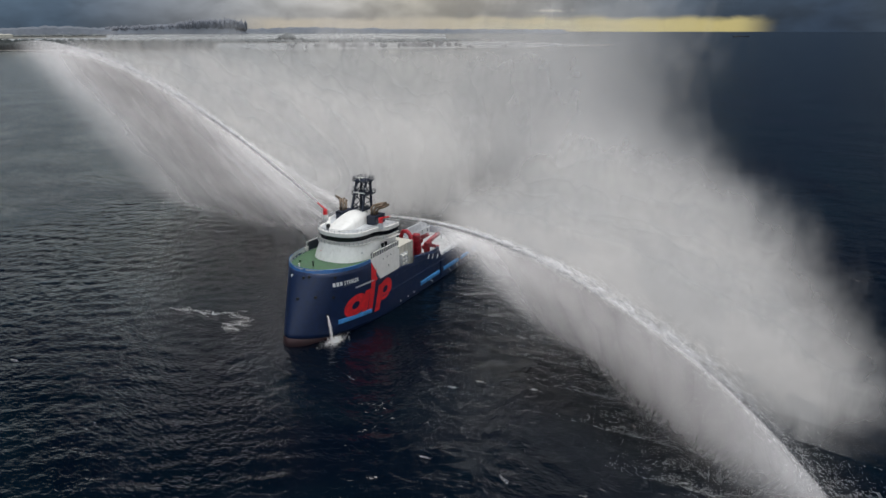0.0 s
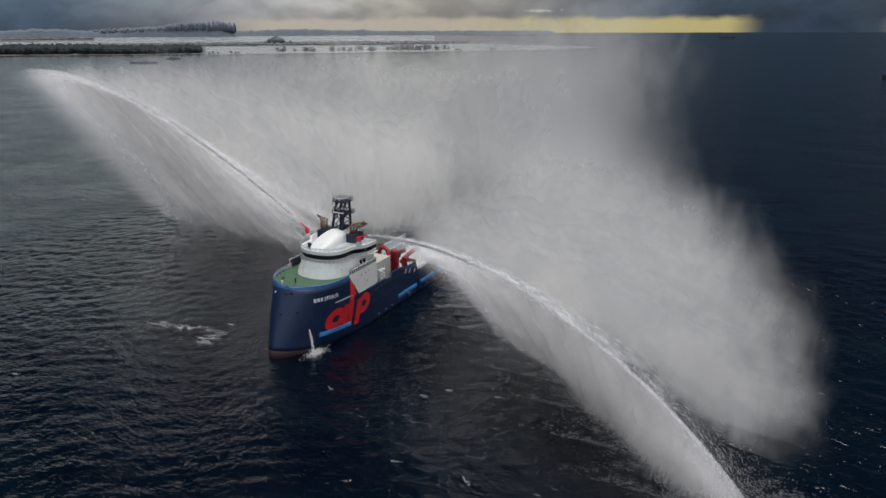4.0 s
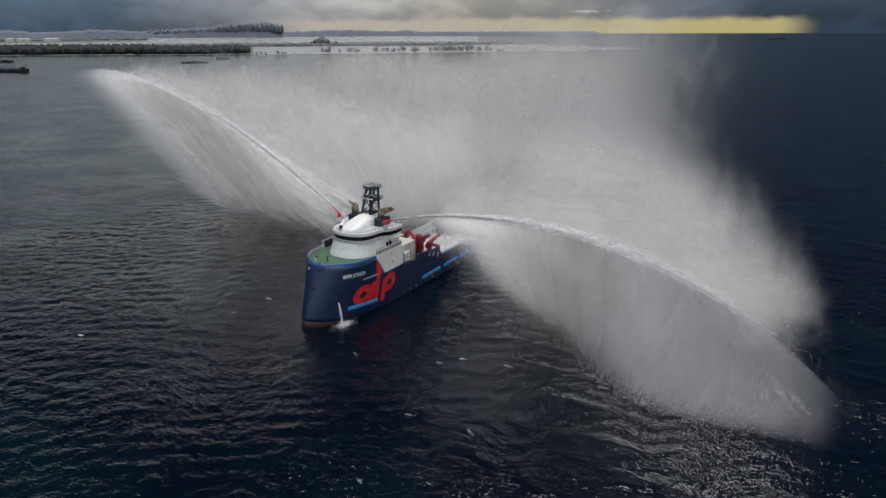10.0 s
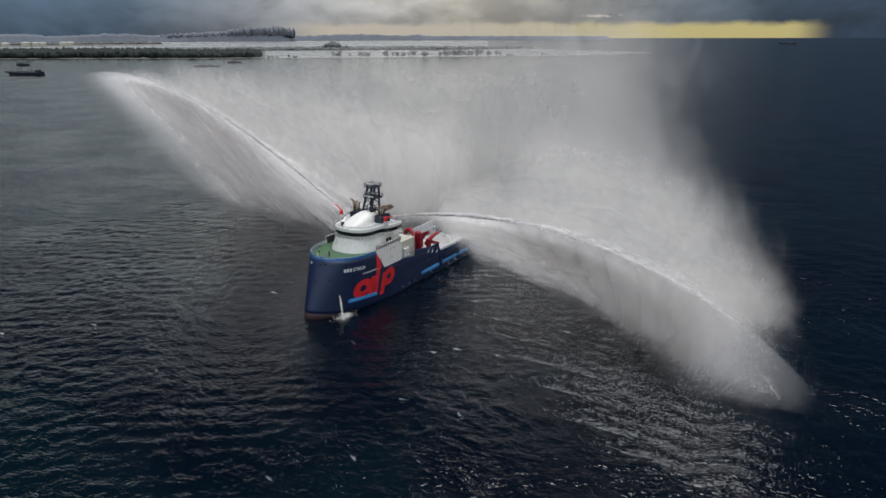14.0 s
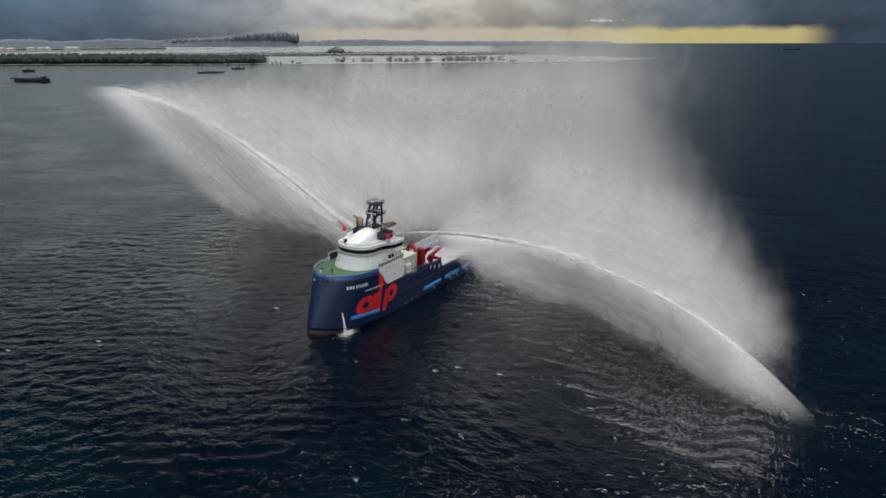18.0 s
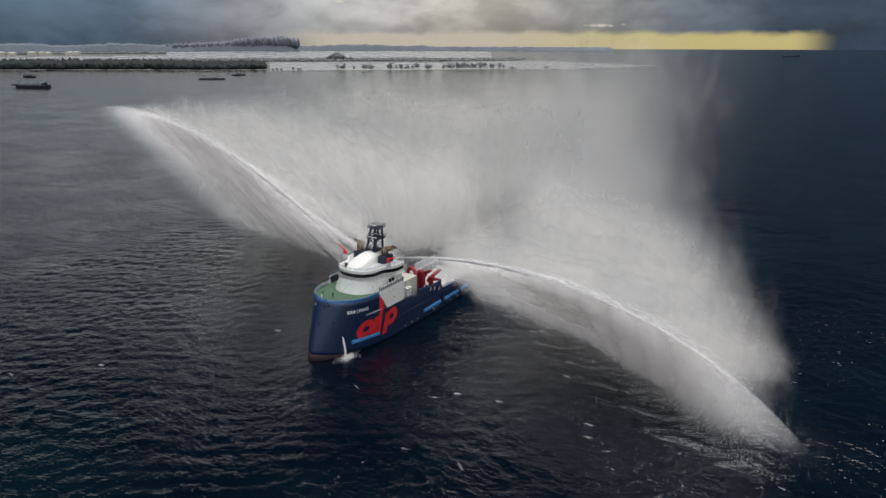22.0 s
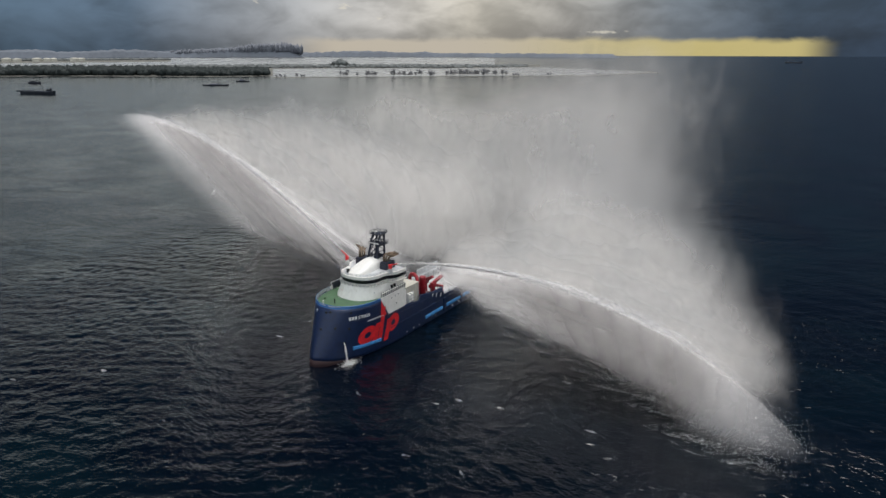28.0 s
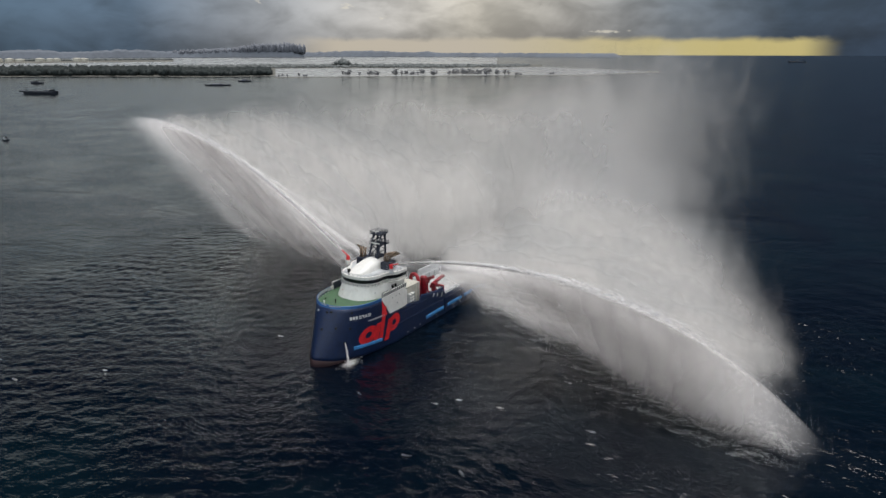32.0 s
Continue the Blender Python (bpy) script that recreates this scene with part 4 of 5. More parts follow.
def towing_frame(x, y0, y1, z, h):
    """Red gantry of two braced legs and a cross beam, with a hung block."""
    bm = bmesh.new()
    box(bm, x - 0.45, x + 0.45, y0 - 0.4, y1 + 0.4, z + h - 0.8, z + h, 0.08)
    g = part("towing_gantry", bm, CRED, ship, "red towing gantry on the winch deck")
    for y in (y0, y1):
        bm = bmesh.new()
        box(bm, x - 0.4, x + 0.4, y - 0.35, y + 0.35, z, z + h - 0.8, 0.06)
        part("gantry_leg", bm, CRED, g)
        bm = bmesh.new()
        tube(bm, [(x - 2.6, y, z), (x - 0.3, y, z + h * 0.75)], 0.22, 8)
        part("gantry_brace", bm, CRED, g)
    bm = bmesh.new()
    tube(bm, [(x, (y0 + y1) / 2, z + h - 0.8), (x, (y0 + y1) / 2, z + h - 2.2)], 0.06, 6)
    tube(bm, [(x - 0.3, (y0 + y1) / 2, z + h - 2.5), (x + 0.3, (y0 + y1) / 2, z + h - 2.5)], 0.5, 12)
    part("hanging_block", bm, CRED, g)
    for y in np.linspace(y0, y1, 5):
        bm = bmesh.new()
        box(bm, x + 0.45, x + 0.62, y - 0.18, y + 0.18, z + h - 0.6, z + h - 0.25)
        part("work_light", bm, STEEL, g)


def winch_tower():
    """Red arched cable guide and drum housing behind the machinery house."""
    bm = bmesh.new()
    tube(bm, [(-0.9, 8.6, 8.7), (-0.9, 8.6, 15.4), (-1.3, 7.9, 16.9), (-2.0, 6.4, 17.6), (-2.6, 4.8, 17.2), (-3.0, 3.9, 16.0), (-3.0, 3.8, 8.7)], 0.62, 12)
    g = part("cable_arch", bm, CRED, ship, "red arched cable guide", smooth=True)
    bm = bmesh.new()
    tube(bm, [(-4.9, 7.9, 8.7), (-4.9, 7.9, 15.6), (-4.9, 7.9, 16.2)], 1.15, 16)
    part("drum_housing", bm, CRED, g, smooth=True)
    for z in (10.5, 12.4, 14.3):
        bm = bmesh.new()
        tube(bm, [(-4.9, 7.9, z), (-4.9, 7.9, z + 0.25)], 1.25, 16)
        part("band", bm, CRED, g)
    bm = bmesh.new()
    box(bm, -3.4, -1.2, 4.4, 8.0, 8.7, 13.0, 0.1)
    part("winch_cabin", bm, MASTBLUE, g)


winch_tower()
towing_frame(-17.2, 4.6, 8.2, 4.2, 5.2)
for x, y, z, sx, sy, sz in ((-5.5, 8.4, 8.7, 1.6, 1.0, 1.8), (-8.6, 8.6, 4.2, 1.4, 0.9, 5.4), (-10.6, 6.4, 4.2, 1.8, 1.6, 3.2), (-18.8, 6.8, 4.2, 1.2, 1.0, 1.6), (-7.2, 5.0, 4.2, 2.2, 2.0, 4.4)):
    bm = bmesh.new()
    box(bm, x - sx / 2, x + sx / 2, y - sy / 2, y + sy / 2, z, z + sz, 0.08)
    part("deck_locker", bm, PALE if sz < 3 else MASTBLUE, ship)
for k in range(5):
    bm = bmesh.new()
    x = -20.0 - 3.4 * k
    box(bm, x - 1.5, x + 1.5, 7.2, 7.9, 4.2, 4.5, 0.03)
    part("deck_grating", bm, TAN, ship)
for x, y in ((-12.0, 3.0), (-12.0, -4.0), (-5.5, 0.0)):
    bm = bmesh.new()
    tube(bm, [(x, y - 2.2, 6.2), (x, y + 2.2, 6.2)], 1.3, 18)
    w = part("winch", bm, STEEL, ship, "steel towing winch drum", smooth=True)
    for yy in (y - 2.3, y + 2.3):
        bm = bmesh.new()
        tube(bm, [(x, yy - 0.12, 6.2), (x, yy + 0.12, 6.2)], 1.9, 20)
        part("flange", bm, CRED, w)
    bm = bmesh.new()
    box(bm, x - 1.4, x + 1.4, y - 2.5, y + 2.5, 4.2, 4.9, 0.1)
    part("winch_bed", bm, CRED, w)
for x, z in ((-7.0, 9.4), (-9.5, 8.8), (-12.5, 8.0)):
    bm = bmesh.new()
    tube(bm, [(x, 10.5, z - 1.0), (x, 10.75, z - 0.4), (x - 0.2, 10.78, z + 0.4)], 0.13, 6)
    part("pilot_hook", bm, WHITE, ship)

# ---- land and far things, placed by heading from the camera's last stand ----
EYE = Vector((190.3, 136.8, 0))


def far(az, dist, z=0.0):
    """A place at so many degrees to the right of the last heading, at a distance."""
    a = radians(-148.3 - az)
    return Vector((EYE.x + dist * math.cos(a), EYE.y + dist * math.sin(a), z))


def land_strip(name, near, back, az0, az1, z, material, n=60, label="", wob=12.0, seed=1):
    """A low island between two shore lines; near and back give the distance for a heading."""
    bm = bmesh.new()
    rings = []
    for i in range(n + 1):
        az = az0 + (az1 - az0) * i / n
        a, b = near(az), back(az)
        w = wob * noise.noise((az * 0.7, seed, 0))
        ring = [far(az, a + w, -0.6), far(az, a + w + 6, z), far(az, (a + b) / 2, z * 1.5), far(az, b + w - 6, z), far(az, b + w, -0.6)]
        rings.append([bm.verts.new(p) for p in ring])
    skin(bm, rings, False)
    return tagged(part(name, bm, material, None, smooth=True), label, "land", kind="structure")


def clump_set(name, spots, material, label, parent=None, seed=2):
    """Tree crowns as loose ragged clumps: spots are (place, width, height)."""
    rng = np.random.default_rng(seed)
    ico = [(0, 0, 1)] + [(0.894 * math.cos(2 * math.pi * k / 5), 0.894 * math.sin(2 * math.pi * k / 5), 0.447) for k in range(5)] + [(0.894 * math.cos(2 * math.pi * (k + 0.5) / 5), 0.894 * math.sin(2 * math.pi * (k + 0.5) / 5), -0.447) for k in range(5)] + [(0, 0, -1)]
    ico = np.array(ico)
    tri = [(0, 1 + k, 1 + (k + 1) % 5) for k in range(5)] + [(1 + k, 6 + k, 1 + (k + 1) % 5) for k in range(5)] + [(6 + k, 6 + (k + 1) % 5, 1 + (k + 1) % 5) for k in range(5)] + [(11, 6 + (k + 1) % 5, 6 + k) for k in range(5)]
    tri = np.array(tri)
    cos, fs, base = [], [], 0
    for p, w, h in spots:
        v = ico * np.array([w / 2, w / 2, h / 2]) * rng.uniform(0.7, 1.2, (12, 1)) + np.array([p.x, p.y, p.z])
        cos.append(v)
        fs.append(tri + base)
        base += 12
    ob = fast_mesh(name, np.concatenate(cos), np.concatenate(fs), material, parent)
    return tagged(ob, label, "trees", kind="stuff")


def build_land():
    rng = np.random.default_rng(11)
    # near wooded island
    nearL = lambda az: 2080 + max(0, -18 - az) * 16
    backL = lambda az: 2700 + max(0, -18 - az) * 8
    land_strip("island", nearL, backL, -75, -13.2, 1.2, SAND, 70, "low wooded island with a muddy shore")
    spots = []
    for _ in range(5200):
        az = rng.uniform(-72, -13.6)
        k = rng.uniform(0.01, 0.75) ** 1.5
        d = nearL(az) + 14 + k * 520
        h = rng.uniform(14, 25) * (1.0 if az < -20 else 0.8)
        spots.append((far(az, d, h * 0.45), rng.uniform(12, 24), h))
    clump_set("forest", spots, LEAF, "dark green mangrove forest on the island")
    # far side of the lagoon
    nb = lambda az: 2640 + max(0, az) * 22
    bb = lambda az: 2640 + max(0, az) * 22 + 330
    land_strip("island", nb, bb, -24, 7.5, 1.5, SAND, 50, "low wooded strip behind the lagoon", seed=5)
    spots = []
    for _ in range(1500):
        az = rng.uniform(-23.5, 6.5)
        h = rng.uniform(5, 11) * (1.0 - 0.35 * max(0, az) / 7)
        spots.append((far(az, nb(az) + 20 + rng.uniform(0, 240), h * 0.45), rng.uniform(14, 30), h))
    for _ in range(50):
        az = rng.normal(-8.1, 0.42)
        spots.append((far(az, 2790 + rng.uniform(-30, 30), max(6, 21 - 34 * (az + 8.1) ** 2) * rng.uniform(0.4, 1.15)), rng.uniform(14, 24), rng.uniform(12, 20)))
    clump_set("forest", spots, LEAF_HAZE, "hazy grey-green woodland strip with one taller clump", seed=3)
    # thin sand spit that closes the lagoon, with a row of single trees
    spit = lambda az: 1985 + max(0, az + 4) * 9 + max(0, az - 8) ** 2 * 4.2
    land_strip("sand_spit", spit, lambda az: spit(az) + 26, -13.4, 16.2, 1.0, SAND, 60, "thin sandy spit round a lagoon", 3.0)
    back2 = lambda az: 2850 - max(0, az - 7) * 46
    land_strip("sand_spit", back2, lambda az: back2(az) + 24, 5.5, 16.4, 0.9, SAND, 30, "thin sandy spit round a lagoon", 3.0, 4)
    trees = list(np.concatenate([rng.uniform(-13, -9.5, 6), rng.uniform(-8.4, -5.3, 12), rng.uniform(-4.1, 0.6, 22), rng.uniform(0.7, 4.4, 26), rng.uniform(4.4, 6.2, 6), [8.2, 8.4]]))
    for az in trees:
        d = spit(az) + 12
        h = rng.uniform(12, 20) if -8.5 < az < 5 else rng.uniform(6, 10)
        root = tagged(empty("spit_tree", Matrix.Translation(far(az, d, 0.9))), "small hazy tree on the sandy spit", "tree", "trees on the spit")
        bm = bmesh.new()
        tube(bm, [(0, 0, 0), (0.3, 0.2, h * 0.4), (rng.uniform(-0.6, 0.6), 0.3, h * 0.8)], 0.35, 6, 0.12)
        for k in range(3):
            a = rng.uniform(0, 6.28)
            tube(bm, [(0.2, 0.1, h * 0.4), (math.cos(a) * h * 0.2, math.sin(a) * h * 0.2, h * 0.7)], 0.16, 5, 0.05)
        part("trunk", bm, SPIT_HAZE, root)
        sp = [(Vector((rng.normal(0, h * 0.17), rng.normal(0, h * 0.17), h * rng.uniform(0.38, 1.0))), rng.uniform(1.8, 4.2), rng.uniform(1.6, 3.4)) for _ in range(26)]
        c = clump_set("crown", sp, SPIT_HAZE, "", root, seed=int(az * 100) + 5000)
        c["kind"] = ""
    # calm lagoon behind the spit and the strait behind the island, brightness painted on
    bm = bmesh.new()
    pts = [far(-13.2 + 28.5 * i / 30, spit(-13.2 + 28.5 * i / 30) + 14, 0.35) for i in range(31)]
    pts += [far(az, (nb(az) if az < 7 else back2(az)) + 10, 0.35) for az in np.linspace(15.4, -13.2, 30)]
    bm.faces.new([bm.verts.new(p) for p in pts])
    tagged(part("lagoon", bm, CALM_SHINE), "calm lagoon with sky shine painted pale", "water", kind="structure")
    bm = bmesh.new()
    pts = [far(az, 2760, 0.35) for az in np.linspace(-70, 4.0, 40)] + [far(az, 4350, 0.35) for az in np.linspace(4.0, -70, 40)]
    bm.faces.new([bm.verts.new(p) for p in pts])
    tagged(part("strait", bm, CALM_SHINE), "calm strait behind the island, sky shine painted pale", "water", kind="structure")
    # hills on the horizon, their haze carried by the paint colour
    def ridge(name, az0, az1, dist, height, n, label, seed):
        bm = bmesh.new()
        rings = []
        for i in range(n + 1):
            az = az0 + (az1 - az0) * i / n
            end = min(1, min(i, n - i) / (n * 0.02))
            h = max(0.5, height(az) * end * (1 + 0.22 * noise.noise((az * 2.5, seed, 0)) + 0.10 * noise.noise((az * 9, seed, 4))))
            rings.append([bm.verts.new(p) for p in (far(az, dist, -1), far(az, dist + 25, h * 0.75), far(az, dist + 70, h), far(az, dist + 160, -1))])
        skin(bm, rings, False)
        tagged(part(name, bm, FAR_HAZE), label, "hills", kind="structure")
    ridge("hill_ridge", -75, -10.8, 4560, lambda az: 38 + 12 * math.exp(-((az + 14) / 4.0) ** 2) + 6 * math.sin(az), 260, "hazy blue-grey wooded hills on the horizon", 7)
    ridge("hill_ridge", -12, 13.5, 4650, lambda az: 22 + 12 * math.exp(-((az + 6.5) / 3.0) ** 2) + 8 * math.exp(-((az + 1.6) / 0.6) ** 2), 150, "low hazy hills on the horizon", 9)
    # tall trees on the ridge, paled by haze in their colour
    spots = []
    for _ in range(1100):
        az = -20.5 + 9.6 * rng.uniform(0, 1) ** 0.7
        k = float(np.interp(az, (-20.5, -16.5, -14.8, -12, -10.9), (0.15, 0.35, 0.9, 1.0, 0.7)))
        h = (38 + 54 * k) * (0.8 + 0.25 * noise.noise((az * 6, 3, 0)) + 0.12 * rng.uniform(-1, 1))
        spots.append((far(az, 4600 + rng.uniform(-20, 20), h * 0.62), rng.uniform(9, 17), h * 0.75))
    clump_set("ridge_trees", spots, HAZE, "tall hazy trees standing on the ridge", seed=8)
    # oil tanks
    for az in (-32.4, -31.6, -30.9, -30.3, -29.1, -28.5, -28.1, -26.8, -26.4):
        dist, r, h = 3700, rng.uniform(15, 22), rng.uniform(13, 18)
        p = far(az, dist)
        root = tagged(empty("storage_tank", Matrix.Translation(p)), "white cylindrical oil storage tank on the far shore", "tank", "tanks on the shore")
        bm = bmesh.new()
        tube(bm, [(0, 0, 0), (0, 0, h)], r, 24)
        part("shell", bm, CREAM, root)
        bm = bmesh.new()
        tube(bm, [(0, 0, h), (0, 0, h + 3.5)], r * 1.01, 24, r * 0.25)
        part("roof", bm, CREAM, root)
    bm = bmesh.new()
    land_strip("shore", lambda az: 3600, lambda az: 3900, -60, -20.5, 2.0, SAND, 40, "far shore with storage tanks", seed=8)
    bm.free()
    spots = [(far(rng.uniform(-58, -20.6), 3880 + rng.uniform(-40, 60), 5), rng.uniform(20, 50), rng.uniform(8, 16)) for _ in range(420)]
    clump_set("forest", spots, LEAF_HAZE, "hazy trees along the far shore", seed=9)


build_land()


# ---- other vessels ----
def vessel(name, label, category, length, beam, depth, m, masts=0, tug=False, tall=1.0, paint=None):
    root = tagged(empty(name, m), label, category)
    bm = bmesh.new()
    rings = []
    for u in (0.0, 0.03, 0.12, 0.3, 0.6, 0.8, 0.92, 1.0):
        x = length * (u - 0.5)
        w = beam / 2 * (0.75 + 0.25 * min(1, u / 0.12)) * (1 - max(0, (u - 0.72) / 0.28) ** 2 * 0.97)
        t = depth * (1 + 0.55 * max(0, (u - 0.7) / 0.3) ** 2 + (0.35 if u < 0.05 else 0))
        rings.append([bm.verts.new(p) for p in ((x, -w * 0.8, -1), (x, -w, t), (x, w, t), (x, w * 0.8, -1))])
    skin(bm, rings, False)
    bm.faces.new(rings[0])
    bm.faces.new([v for r in rings for v in (r[1],)] + [v for r in rings[::-1] for v in (r[2],)])
    part("hull", bm, DARKHULL, root)
    hx = -length * (0.36 if not tug else -0.06)
    bm = bmesh.new()
    k = length * (0.10 if not tug else 0.30)
    for i in range(3 if not tug else 2):
        box(bm, hx - k / 2 + i * 0.08 * k, hx + k / 2 - i * 0.08 * k, -beam * (0.42 - 0.05 * i), beam * (0.42 - 0.05 * i), depth + i * 2.6 * tall, depth + (i + 1) * 2.6 * tall - 0.05, 0.1)
    hs = part("deckhouse", bm, paint or PALE, root)
    for i in range(2):
        bm = bmesh.new()
        box(bm, hx + k / 2 - i * 0.08 * k - 0.02, hx + k / 2 - i * 0.08 * k + 0.1, -beam * 0.3, beam * 0.3, depth + (i + 0.35) * 2.6 * tall, depth + (i + 0.75) * 2.6 * tall)
        part("window_band", bm, GLASS, hs)
    bm = bmesh.new()
    tube(bm, [(hx, 0, depth + 4 * tall), (hx, 0, depth + (14 if not tug else 8) * tall)], 0.35, 8, 0.15)
    part("mast", bm, DARKHULL, root)
    bm = bmesh.new()
    box(bm, hx - k * 0.75, hx - k * 0.5, -1.5, 1.5, depth + 1, depth + (10 if not tug else 6) * tall, 0.2)
    part("funnel", bm, DARKHULL, root)
    for i in range(masts):
        x = length * (-0.2 + 0.58 * i / max(1, masts - 1))
        bm = bmesh.new()
        tube(bm, [(x, 0, depth), (x, 0, depth + 12 * tall)], 0.7, 8, 0.4)
        tube(bm, [(x, 0, depth + 11 * tall), (x + 9, 0.5, depth + 7 * tall)], 0.35, 6)
        part("cargo_crane", bm, DARKHULL, root)
        bm = bmesh.new()
        box(bm, x + 3, x + 12, -beam * 0.35, beam * 0.35, depth, depth + 2.2, 0.2)
        part("hatch_cover", bm, DARKHULL, root)
    return root


vessel("supply_vessel", "dark grey supply vessel, far off on the water", "ship", 66, 14, 4.4, Matrix.Translation(far(-29.4, 1508)) @ pose(0, 0, 0, 0, 0, -65), masts=3, tall=0.6, paint=DARKHULL)
# deckhouses of these and the ferries reuse the haze-tinted colours
vessel("cargo_ship", "dark cargo ship with derricks, far off", "ship", 150, 22, 5, Matrix.Translation((-1169, 305, 0)) @ pose(0, 0, 0, 0, 0, 124), masts=6, tall=0.85, paint=FAR_HAZE)
vessel("tugboat", "small dark tugboat beside the cargo ship", "boat", 27, 9, 3, Matrix.Translation((-1101, 224, 0)) @ pose(0, 0, 0, 0, 0, 120), tug=True, tall=0.6, paint=DARKHULL)
vessel("ferry_boat", "long low dark boat near the wooded island", "boat", 56, 10, 2.2, Matrix.Translation(far(-17.5, 1660)) @ pose(0, 0, 0, 0, 0, -58), tug=True, tall=0.45, paint=HAZE)
vessel("ferry_boat", "low grey boat near the wooded island", "boat", 32, 8, 2.2, Matrix.Translation(far(-15.5, 1810)) @ pose(0, 0, 0, 0, 0, -58), tug=True, tall=0.8, paint=HAZE)
launch = vessel("launch", "small dark launch far off on the water", "boat", 7, 2.5, 1.0, Matrix.Translation(far(-31.9, 820)) @ pose(0, 0, 0, 0, 0, -60), tug=True, tall=0.5)
vessel("workboat", "small dark workboat beyond the supply vessel", "boat", 30, 8, 3, Matrix.Translation(far(-29.5, 1880)) @ pose(0, 0, 0, 0, 0, -65), tug=True, tall=0.6, paint=DARKHULL)
vessel("tanker", "dim low tanker near the horizon", "ship", 80, 12, 3,  Matrix.Translation(far(25.6, 3900)) @ pose(0, 0, 0, 0, 0, -240), masts=2, tall=0.5, paint=FAR_HAZE)

# ---- the water jets ----
REACH = {1: 126.0, -1: 134.0}


def rise(side, d):
    """Height of the jet over its nozzle at the distance d."""
    if side > 0:
        return 0.178 * d - 0.00267 * d * d - 13.1 * (d / 126) ** 6
    return 0.585 * d - 0.00204 * d * d - 4.6 * (d / 134) ** 6


RHO = {1: ((0, 2.0), (33, 1.2), (78, 0.75), (108, 0.25), (126, 0.0)), -1: ((0, 1.5), (50, 1.15), (90, 0.92), (134, 0.85))}


def rho0(side, d):
    """Least drift downwind for each metre of fall."""
    return np.interp(d, [a for a, _ in RHO[side]], [b for _, b in RHO[side]])


def tetra_cloud(name, p, axis, length, width, material, parent, rng):
    """Slender drops, one small tetrahedron each, drawn out along their fall."""
    n = len(p)
    axis = axis / np.linalg.norm(axis, axis=1, keepdims=True)
    s = np.cross(axis, rng.normal(size=(n, 3)))
    s /= np.linalg.norm(s, axis=1, keepdims=True)
    t = np.cross(axis, s)
    L, w = length[:, None] / 2, width[:, None] / 2
    co = np.stack([p + axis * L, p - axis * L + s * w * 1.15, p - axis * L * 0.8 - s * w * 0.58 + t * w, p - axis * L * 0.8 - s * w * 0.58 - t * w], 1).reshape(-1, 3)
    i = np.arange(n)[:, None, None] * 4
    f = (i + np.array([[0, 1, 2], [0, 2, 3], [0, 3, 1], [1, 3, 2]])[None]).reshape(-1, 3)
    ob = fast_mesh(name, co, f, material, parent)
    return tagged(ob, "", kind="stuff")


# where the spray meets the sea: x of the upwind edge, by time and by y; the loose drops lag behind the swinging jet
FOOT_Y = {1: (20, 32, 68, 98, 116, 130), -1: (-148, -107, -67, -20)}
FOOT = {
    1: {0: (-18, -6, 20, 48, 60, 68), 3: (-18, -5, 21, 49, 61, 69), 6: (-20, -8, 20, 50, 66, 76), 8: (-20, -8, 19, 50, 62, 66), 11: (-26, -15, 12, 36, 50, 56),
        13: (-35, -27, -7, 17, 34, 42), 17: (-47, -38, -18, 0, 17, 22), 20: (-41, -34, -14, 8, 24, 24), 28: (-32, -25, -6, 9, 24, 26), 32: (-32, -25, -8, 12, 20, 22)},
    -1: {0: (-42, -39, -34, -22), 11: (-43, -43, -36, -22), 24: (-54, -50, -40, -22), 32: (-50, -48, -40, -22)},
}
LOOSE = {0: (-14, -2, 25, 54, 66, 74), 3: (-14, -1, 26, 54, 66, 74), 6: (-16, -4, 25, 55, 70, 80), 8: (-16, -4, 26, 58, 70, 74), 11: (-20, -9, 20, 50, 66, 70),
         13: (-10, 0, 28, 56, 66, 68), 17: (-12, -6, 18, 46, 52, 48), 20: (-35, -26, -2, 22, 36, 34), 28: (-28, -20, -1, 14, 28, 30), 32: (-28, -20, -3, 17, 24, 26)}
# layers of a curtain: drift further downwind for each metre of fall, opacity
LAYERS = ((0.0, 0.42), (0.16, 0.44), (0.40, 0.42), (0.75, 0.36))
PIECES = 13


def foot_x(table, ys, t, y):
    times = sorted(table)
    return float(np.interp(t, times, [np.interp(y, ys, table[k]) for k in times]))


def piece_place(side, k):
    """Distance along the jet, height over the sea and half width of a curtain piece."""
    d = REACH[side] * (0.06 + (0.83 if side > 0 else 0.90) * k / (PIECES - 1))
    return d, max(2.5, rise(side, d) + NOZZLE[side].z), REACH[side] / PIECES * (1.7 if side > 0 else 2.3)


